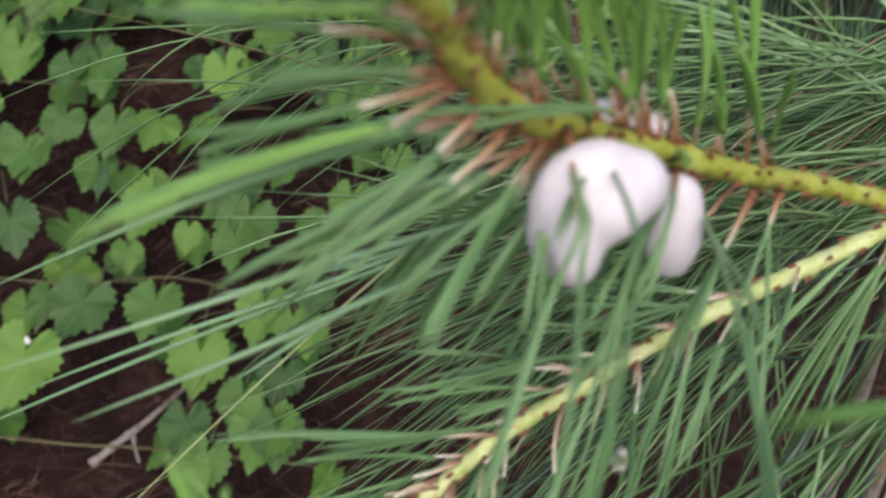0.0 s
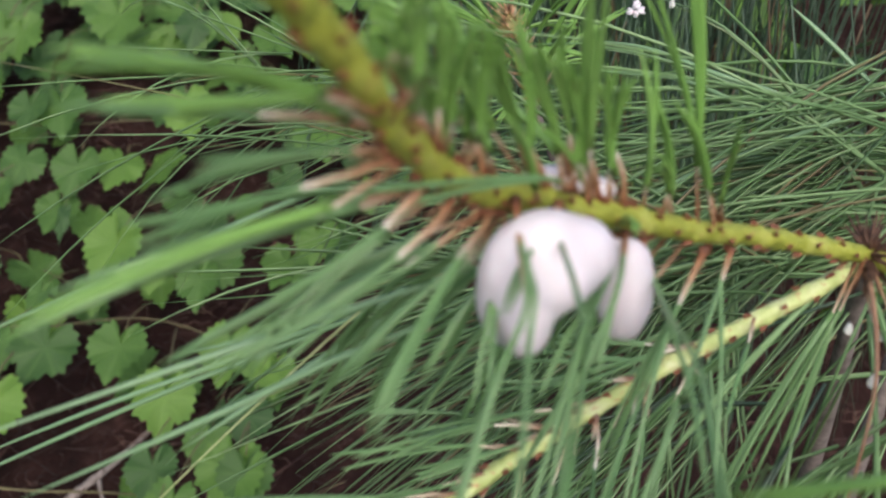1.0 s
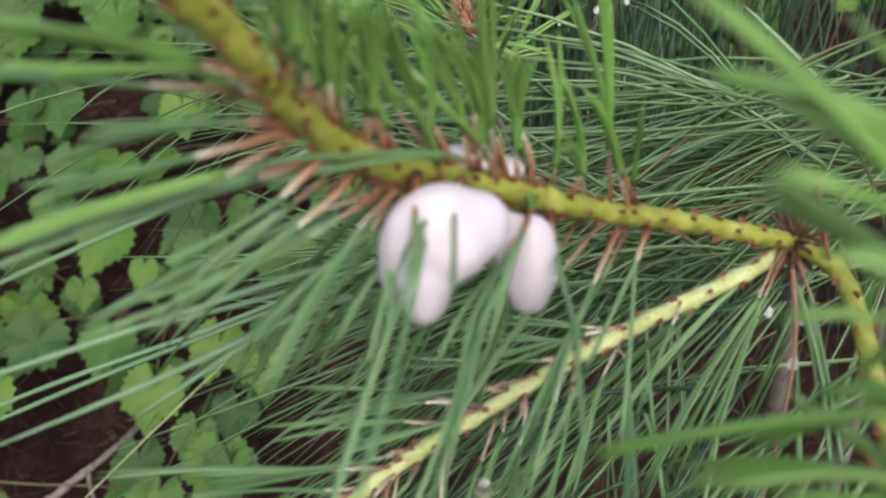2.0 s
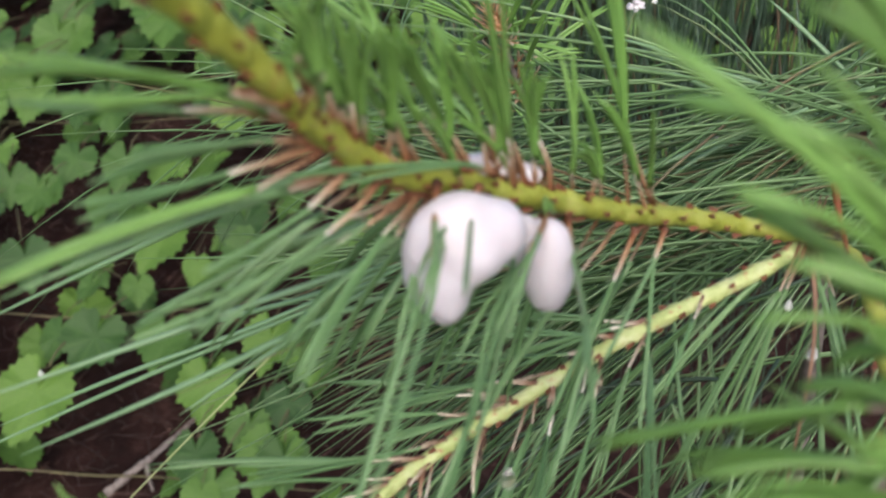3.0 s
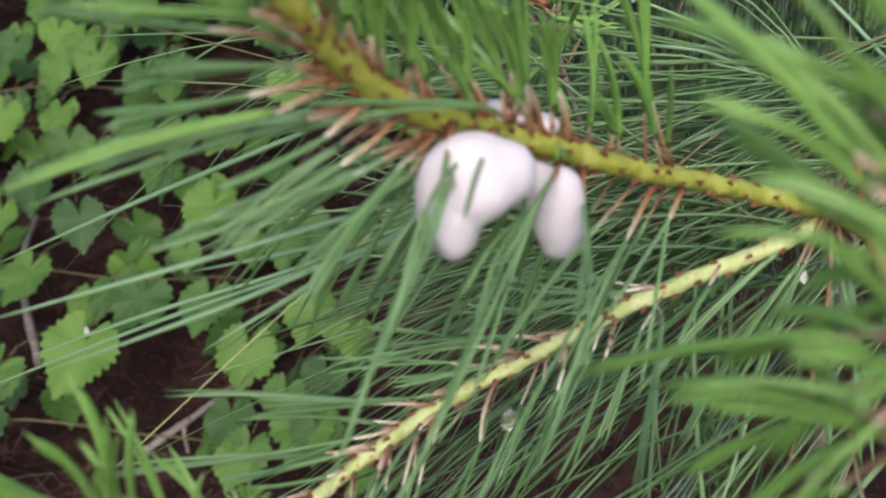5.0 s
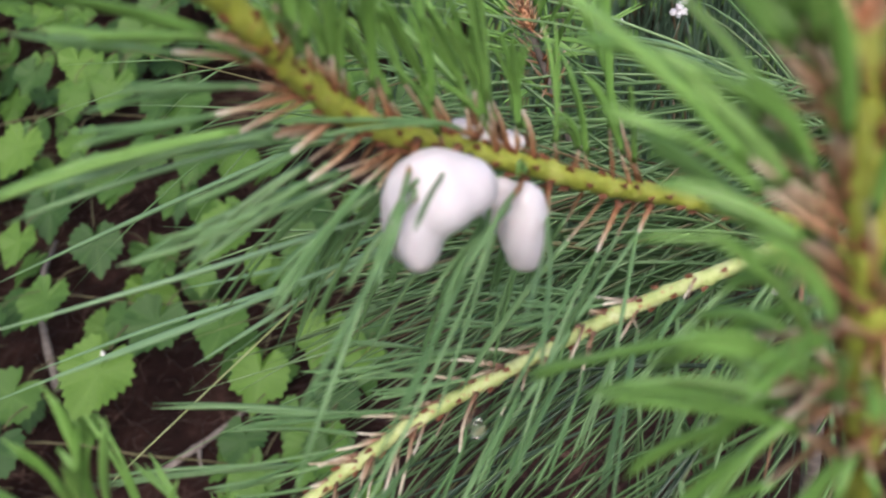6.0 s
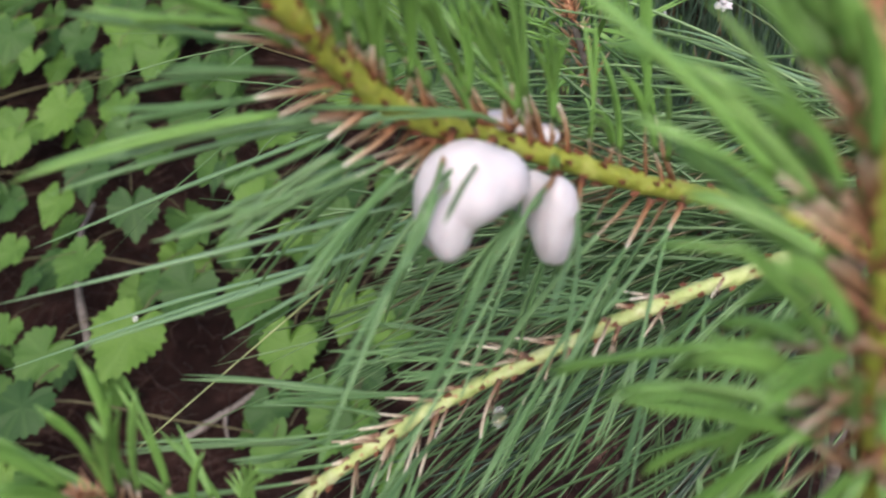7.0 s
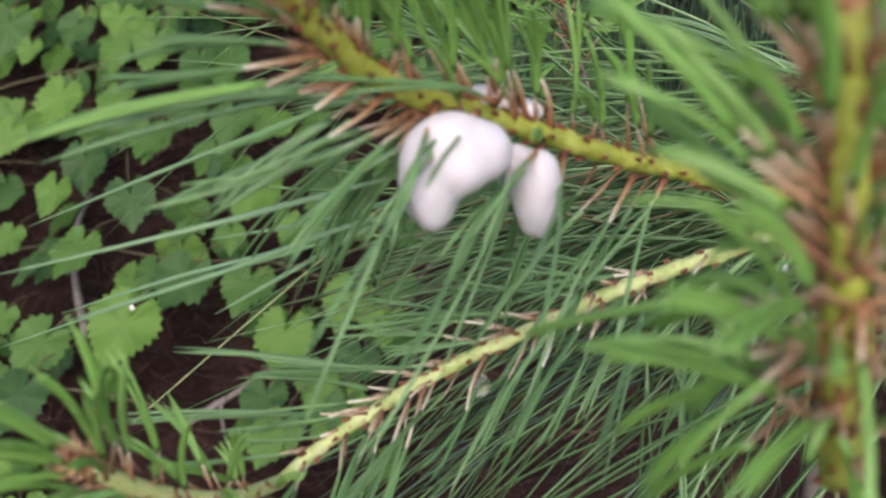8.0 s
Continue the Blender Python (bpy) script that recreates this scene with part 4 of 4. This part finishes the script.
def sheathed_fascicle(tree, line, radius, s, end, tip, seed, material, pale):
    """A long curved sheath that stands off the shoot and reaches end, with three needles that run on to tip."""
    r = random.Random(seed)
    p, d = line.at(s)
    end, tip = Vector(end), Vector(tip)
    chord = end - p
    p = p + (chord - d * chord.dot(d)).normalized() * radius(s) * 0.8
    chord = end - p
    m = frame_along(p, chord)
    inv = m.inverted()
    bow = Vector((r.gauss(0, 0.03), r.gauss(0, 0.03), r.gauss(0, 0.03))) * chord.length
    wide = r.uniform(0.72, 0.9) if pale else r.uniform(0.85, 1.05)
    verts, faces = [], []
    tube_data([inv @ (p + chord * (i / 12) + bow * math.sin(math.pi * i / 12)) for i in range(13)], lambda u: wide * sheath_radius(u), 7, verts, faces)
    for i in range(7):
        a, z, q = r.uniform(0, 6.28), r.uniform(0.0, 0.35) * chord.length, len(verts)
        out, side = Vector((math.cos(a), math.sin(a), 0)), Vector((-math.sin(a), math.cos(a), 0))
        root = out * 0.0005 * wide + Vector((0, 0, z))
        scale = root + out * r.uniform(0.0003, 0.0012) + Vector((0, 0, r.uniform(0.003, 0.006)))
        verts += [root - side * 0.0005, root + side * 0.0005, scale, root + out * 0.0005 + Vector((0, 0, 0.0012))]
        faces += [(q, q + 3, q + 2), (q + 3, q + 1, q + 2), (q, q + 1, q + 3), (q + 1, q, q + 2)]
    ob = put("fascicle", mesh_of("long_sheath", verts, faces, M_SHEATH_PALE if pale else M_SHEATH), tree, m)
    for k in range(3):
        miss = Vector((r.gauss(0, 0.07), r.gauss(0, 0.07), r.gauss(0, 0.07))) * (tip - end).length
        goal = end.lerp(tip, r.uniform(0.85, 1.1)) + miss
        mid = end.lerp(goal, 0.5) + chord.normalized() * 0.10 * (goal - end).length
        verts, faces = [], []
        tube_data([inv @ v for v in catmull([p + chord * 0.6, end, mid, goal], 6)],
                  lambda u: 0.0006 * wide * (1.0 if u < 0.85 else max(0.12, 1 - (u - 0.85) / 0.15 * 0.9)), 5, verts, faces)
        put("needle", mesh_of("long_needle", verts, faces, material), ob)


for rows, line, rad, material, pale in ((A_SHEATHS_LEFT, LINE_A, radius_a, M_NEEDLE, False), (A_SHEATHS_UP, LINE_A, radius_a, M_NEEDLE, False), (B_SHEATHS_SIDE, LINE_B, radius_b, M_NEEDLE_OLD, True), (B_SHEATHS_DOWN, LINE_B, radius_b, M_NEEDLE_OLD, True)):
    for row in rows:
        count += 1
        sheathed_fascicle(pine, line, rad, row[0], row[1:4], row[4:7], count, M_NEEDLE_OLD if row[0] < 0.75 and rows is A_SHEATHS_LEFT else material, pale)


def build_whorl():
    """The dark knot of old bud scales where the shoots part."""
    verts, faces = [], []
    r = random.Random(4)
    c = Vector((0.1170, 0.2255, 0.3895))
    for i in range(80):
        d = Vector((r.gauss(0, 1), r.gauss(0, 1), r.gauss(0, 1))).normalized()
        tube_data([c, c + d * 0.004, c + d * r.uniform(0.006, 0.0125)], lambda u: 0.0011 * (1 - 0.8 * u), 4, verts, faces)
    put("whorl", mesh_of("whorl", verts, faces, M_RESIN), pine, None, "dark knot of old bud scales")
    line = Line([c, (0.131, 0.262, 0.345), (0.16, 0.34, 0.12), (0.20, 0.45, -0.36)])
    add_stem(pine, "trunk", line, lambda s: 0.0028 + 0.004 * s, "thin brown woody trunk", M_WOOD)


build_whorl()
needle_mass(pine, "needles", (0.1219, 0.2443, 0.3625), (0.0195, 0.2414, 0.2914), (-0.646, -0.176, -0.743), 15, 0.34, 0.12, 0.20, 0.12, 11, r0=0.0006)
# A few low needles carry painted shade in their darker colour.
needle_mass(pine, "needles", (0.1219, 0.2443, 0.3625), (0.0195, 0.2414, 0.2914), (-0.646, -0.176, -0.743), 7, 0.42, 0.10, 0.19, 0.14, 31, r0=0.0006, material=M_NEEDLE_SHADED)
needle_mass(pine, "needles", (0.1177, 0.2846, 0.3462), (0.0180, 0.2957, 0.3236), (-0.880, -0.473, -0.045), 70, 0.36, 0.07, 0.14, 0.12, 12, r0=0.00065)
needle_mass(pine, "needles", (0.1547, 0.1990, 0.3667), (0.1010, 0.2018, 0.3082), (-0.560, -0.304, -0.771), 18, 0.32, 0.10, 0.17, 0.10, 16, r0=0.0007)

# ---- a second sapling behind ----
pine_far = thing("pine_sapling", "second young pine with drooping blue-green needles behind", "pine")
trunk_line = Line([(0.33, 0.70, -0.32), (0.30, 0.62, 0.1), (0.24, 0.5, 0.42)])
add_stem(pine_far, "trunk", trunk_line, lambda s: 0.008 - 0.004 * s, "brown woody trunk", M_WOOD)
needle_mass(pine_far, "needles", (0.1928, 0.3484, 0.3665), (0.1531, 0.2983, 0.3427), (-0.990, 0.075, -0.120), 34, 0.50, 0.16, 0.28, 0.38, 13, r0=0.0006)
needle_mass(pine_far, "needles", (0.1928, 0.3484, 0.3665), (0.1531, 0.2983, 0.3427), (-0.90, 0.05, -0.42), 22, 0.30, 0.14, 0.26, 0.25, 23, r0=0.00065, jitter=0.022)
needle_mass(pine_far, "needles", (0.1928, 0.3484, 0.3665), (0.1531, 0.2983, 0.3427), (-0.990, 0.075, -0.120), 16, 0.20, 0.20, 0.30, 0.45, 33, r0=0.0006, jitter=0.02)
needle_mass(pine_far, "needles", (0.1774, 0.3609, 0.3848), (0.1356, 0.3143, 0.3618), (-0.86, -0.30, -0.40), 26, 0.26, 0.14, 0.24, 0.15, 43, r0=0.0006)
needle_mass(pine_far, "needles", (0.0586, 0.3493, 0.3481), (-0.0531, 0.3846, 0.3421), (-0.990, 0.140, -0.016), 32, 0.34, 0.09, 0.18, 0.35, 15, r0=0.0005)
# Hanging needles at the back, their shade painted in with the darker material.
needle_mass(pine_far, "needles", (-0.0226, 0.7009, 0.3268), (0.2242, 0.6473, 0.3417), (0, -0.1, -1), 300, 0.16, 0.18, 0.34, 0.05, 14, jitter=0.06, material=M_NEEDLE_SHADED)


def long_needle(tree, pts, r):
    verts, faces = [], []
    tube_data(catmull(pts, 6), lambda u: r * min(1.0, 0.55 + 1.5 * u) * (1 if u < 0.7 else max(0.12, 1 - (u - 0.7) / 0.3 * 0.9)), 5, verts, faces)
    put("needle", mesh_of("long_needle", verts, faces, M_NEEDLE_PALE), tree, None, "long pale needle")


for pts in ([(0.1471, 0.3439, 0.3611), (0.1328, 0.3498, 0.3640), (0.1173, 0.3577, 0.3691), (0.0968, 0.3646, 0.3721), (0.0695, 0.3813, 0.3743), (0.0484, 0.3929, 0.3714)], [(0.1222, 0.3387, 0.3587), (0.1031, 0.3587, 0.3639), (0.0830, 0.3746, 0.3650), (0.0655, 0.3773, 0.3650), (0.0465, 0.3881, 0.3600)], [(0.1541, 0.3468, 0.3734), (0.1345, 0.3605, 0.3876), (0.1180, 0.3701, 0.3989)], [(0.1520, 0.3292, 0.3844), (0.1252, 0.3416, 0.3649), (0.0963, 0.3304, 0.3522), (0.0816, 0.3192, 0.3468)], [(0.1270, 0.3097, 0.3851), (0.1048, 0.3089, 0.3735), (0.0850, 0.2987, 0.3701), (0.0663, 0.2864, 0.3666)], [(0.1451, 0.3429, 0.3590), (0.1317, 0.3499, 0.3630), (0.1161, 0.3618, 0.3661), (0.0955, 0.3686, 0.3691), (0.0723, 0.3844, 0.3692), (0.0546, 0.3911, 0.3683)]):
    long_needle(pine_far, pts, 0.0010)
for pts in ([(-0.0098, 0.2039, 0.4203), (-0.0330, 0.2022, 0.4089), (-0.0859, 0.2050, 0.3787), (-0.1415, 0.2055, 0.3468)], [(0.0173, 0.2237, 0.3835), (-0.0173, 0.2235, 0.3599), (-0.0844, 0.2074, 0.3321), (-0.1513, 0.1847, 0.3054)], [(0.0025, 0.2254, 0.3731), (-0.0431, 0.2191, 0.3499), (-0.0885, 0.2071, 0.3342), (-0.1319, 0.1994, 0.3146)], [(0.0146, 0.1581, 0.4242), (-0.0139, 0.1573, 0.4112), (-0.0376, 0.1522, 0.4028), (-0.0928, 0.1302, 0.3900)], [(0.0092, 0.1595, 0.4106), (-0.0117, 0.1568, 0.4004), (-0.0366, 0.1488, 0.3893), (-0.0759, 0.1324, 0.3766)], [(0.0097, 0.1990, 0.3966), (-0.0131, 0.1978, 0.3823), (-0.0371, 0.1970, 0.3725), (-0.0644, 0.1938, 0.3645)], [(0.0020, 0.1932, 0.3898), (-0.0242, 0.1909, 0.3692), (-0.0578, 0.1793, 0.3467)]):
    long_needle(pine, pts, 0.0008)


# ---- single stray needles ----
def stray(name, pts, r, material, label, category="needle"):
    verts, faces = [], []
    tube_data(catmull(pts, 5), lambda u: r * (1 - 0.6 * u), 5, verts, faces)
    ob = new(name, mesh_of(name, verts, faces, material))
    return tagged(ob, label, category)


stray("dead_needle", [(0.1181, 0.2198, 0.4103), (0.1216, 0.2174, 0.3992), (0.1260, 0.2150, 0.3872)], 0.0011, M_RED, "rust-red dead needle caught at the whorl")
stray("dead_needle", [(0.0236, 0.2087, 0.4170), (-0.0248, 0.2087, 0.3618), (-0.0612, 0.1980, 0.3238), (-0.0973, 0.1796, 0.2881)], 0.00045, M_STRAW, "long straw-yellow needle hanging over vines")
stray("dead_needle", [(0.1160, 0.2160, 0.3869), (0.1156, 0.2005, 0.3810), (0.1141, 0.1871, 0.3690), (0.1123, 0.1801, 0.3329)], 0.0008, M_TAN, "brown dead needle hanging beneath the whorl")


stray("dead_needle", [(0.1291, 0.1715, 0.3683), (0.1330, 0.1600, 0.3640), (0.1329, 0.1485, 0.3597)], 0.0009, M_RED, "rust-red dead needle hanging below the upright shoot")


# ---- froth ----
LOBES = (
    (0.0240, 0.1356, 0.4378, 0.0050, 0.0050, 0.0116, 0),
    (0.0284, 0.1312, 0.4352, 0.0046, 0.0060, 0.0074, 0),
    (0.0285, 0.1342, 0.4420, 0.0062, 0.0054, 0.0074, 0),
    (0.0308, 0.1372, 0.4478, 0.0064, 0.0056, 0.0060, 0),
    (0.0368, 0.1392, 0.4446, 0.0068, 0.0060, 0.0068, 0),
    (0.0340, 0.1330, 0.4430, 0.0052, 0.0050, 0.0052, 0),
    (0.0408, 0.1550, 0.4312, 0.0044, 0.0040, 0.0070, 0),
    (0.0472, 0.1518, 0.4245, 0.0052, 0.0048, 0.0090, 0),
    (0.0476, 0.1535, 0.4306, 0.0042, 0.0038, 0.0075, 0),
    (0.0325, 0.1622, 0.4452, 0.0068, 0.0032, 0.0032, 0),
    (0.0388, 0.1674, 0.4406, 0.0064, 0.0030, 0.0030, 0),
)


def froth_field(q):
    """Smoothly joined ellipsoids, below zero inside; q: an array of places."""
    total = np.zeros(len(q))
    k = 0.0015
    for x, y, z, a, b, c, lean in LOBES:
        w = radians(lean)
        d = q - (x, y, z)
        u = np.stack([d[:, 0] * math.cos(w) - d[:, 2] * math.sin(w), d[:, 1], d[:, 0] * math.sin(w) + d[:, 2] * math.cos(w)], 1)
        e = np.sqrt(((u / (a, b, c)) ** 2).sum(1))
        total += np.exp(-np.clip(((e - 1) * min(a, b, c) + 0.0003) / k, -30, 30))
    ripple = np.sin(q[:, 0] * 900) * np.sin(q[:, 1] * 800 + 1) * np.sin(q[:, 2] * 850 + 2)
    return -k * np.log(total + 1e-12) + 0.00012 * ripple


def skin_of(field, low, high, step):
    """The zero surface of a field as verts and quads: one vert in each cell that the surface crosses."""
    n = [int((b - a) / step) + 2 for a, b in zip(low, high)]
    axes = [low[i] + step * np.arange(n[i]) for i in range(3)]
    grid = np.stack(np.meshgrid(*axes, indexing="ij"), -1)
    f = field(grid.reshape(-1, 3)).reshape(n)
    acc, hits = np.zeros([m - 1 for m in n] + [3]), np.zeros([m - 1 for m in n])
    corner = [(a, b, c) for a in (0, 1) for b in (0, 1) for c in (0, 1)]
    cut = lambda arr, o: arr[o[0]:o[0] + n[0] - 1, o[1]:o[1] + n[1] - 1, o[2]:o[2] + n[2] - 1]
    for o in corner:
        for axis in range(3):
            if o[axis]:
                continue
            p = list(o)
            p[axis] = 1
            fa, fb = cut(f, o), cut(f, p)
            cross = (fa < 0) != (fb < 0)
            u = np.where(cross, fa / np.where(fa == fb, 1, fa - fb), 0)[..., None]
            acc += np.where(cross[..., None], cut(grid, o) * (1 - u) + cut(grid, p) * u, 0)
            hits += cross
    ids = -np.ones(hits.shape, int)
    ids[hits > 0] = np.arange((hits > 0).sum())
    verts = acc[hits > 0] / hits[hits > 0][:, None]
    faces = []
    for axis in range(3):
        b, c = (axis + 1) % 3, (axis + 2) % 3
        lo = [slice(1, m - 1) for m in n]
        hi = list(lo)
        lo[axis], hi[axis] = slice(0, n[axis] - 1), slice(1, n[axis])
        fa, fb = f[tuple(lo)], f[tuple(hi)]
        for i, j, k in np.argwhere((fa < 0) != (fb < 0)):
            at = [i + 1, j + 1, k + 1]
            at[axis] -= 1
            ring = []
            for db, dc in ((-1, -1), (0, -1), (0, 0), (-1, 0)):
                q = list(at)
                q[b] += db
                q[c] += dc
                ring.append(int(ids[tuple(q)]))
            faces.append(ring if fa[i, j, k] < 0 else ring[::-1])
    return verts.tolist(), faces


def build_froth_mass():
    """Rounded lobes of froth that hang from the shoot, run together into one skin."""
    c = np.array([l[:3] for l in LOBES])
    verts, faces = skin_of(froth_field, c.min(0) - 0.014, c.max(0) + 0.014, 0.00055)
    ob = new("spittle_froth", mesh_of("spittle_froth", verts, faces, M_FROTH))
    tagged(ob, "white frothy spittle mass hanging from the pine shoot", "froth")


build_froth_mass()


# ---- a small white lobed fleck among the needles behind ----
def build_fleck():
    bm = bmesh.new()
    for x, y, z, r in ((0.0, 0.0, 0.003, 0.0024), (-0.0028, 0.0, -0.0008, 0.0021), (0.0026, 0.0004, 0.0, 0.0024), (0.0003, -0.0005, -0.0014, 0.0018)):
        bmesh.ops.create_icosphere(bm, subdivisions=3, radius=r, matrix=Matrix.Translation((x, y, z)))
    for v in bm.verts:
        v.co += Vector((v.co.x * 0.25, 0, v.co.z * 0.2)) * noise.noise(v.co * 900)
        v.co *= 0.8 + 0.35 * noise.noise(v.co * 500)
    me = bpy.data.meshes.new("froth_fleck")
    bm.to_mesh(me)
    bm.free()
    me.materials.append(M_FROTH)
    me.polygons.foreach_set("use_smooth", [True] * len(me.polygons))
    ob = new("froth_fleck", me)
    ob.location = (0.072, 0.477, 0.350)
    tagged(ob, "small white fleck among drooping needles", "froth")


build_fleck()


# ---- water drops ----
def drop_mesh(material):
    bm = bmesh.new()
    bmesh.ops.create_icosphere(bm, subdivisions=3, radius=1.0)
    for v in bm.verts:
        if v.co.z > 0:
            v.co.z *= 2.2
            v.co.x *= 1 - 0.3 * v.co.z / 2.2
            v.co.y *= 1 - 0.3 * v.co.z / 2.2
    me = bpy.data.meshes.new("water_drop")
    bm.to_mesh(me)
    bm.free()
    me.materials.append(material)
    me.polygons.foreach_set("use_smooth", [True] * len(me.polygons))
    return me


# One drop mesh is clear, the other whitened to imitate a sky glint.
DROP, GLINT_DROP = drop_mesh(M_WATER), drop_mesh(M_GLINT)
for x, y, z, r in (
    (0.1090, 0.2030, 0.3815, 0.0011),
    (0.1200, 0.2095, 0.3750, 0.0013),
    (0.1160, 0.1960, 0.3710, 0.0015),
    (0.0410, 0.1290, 0.3860, 0.0018),
    (-0.0100, 0.1745, 0.4150, 0.0009),
    (0.0755, 0.3700, 0.3970, 0.0012),
    (0.0510, 0.3745, 0.3850, 0.0009),
    (-0.4560, 0.6900, -0.1330, 0.0030),
    (0.1010, 0.3320, 0.3590, 0.0009),
):
    ob = new("water_drop", DROP if 0.0016 < r < 0.0020 else GLINT_DROP)
    ob.matrix_basis = pose(x, y, z) @ Matrix.Scale(r, 4)
    tagged(ob, "rain drop hanging from a pine needle", "water drop", "drops on the needles")
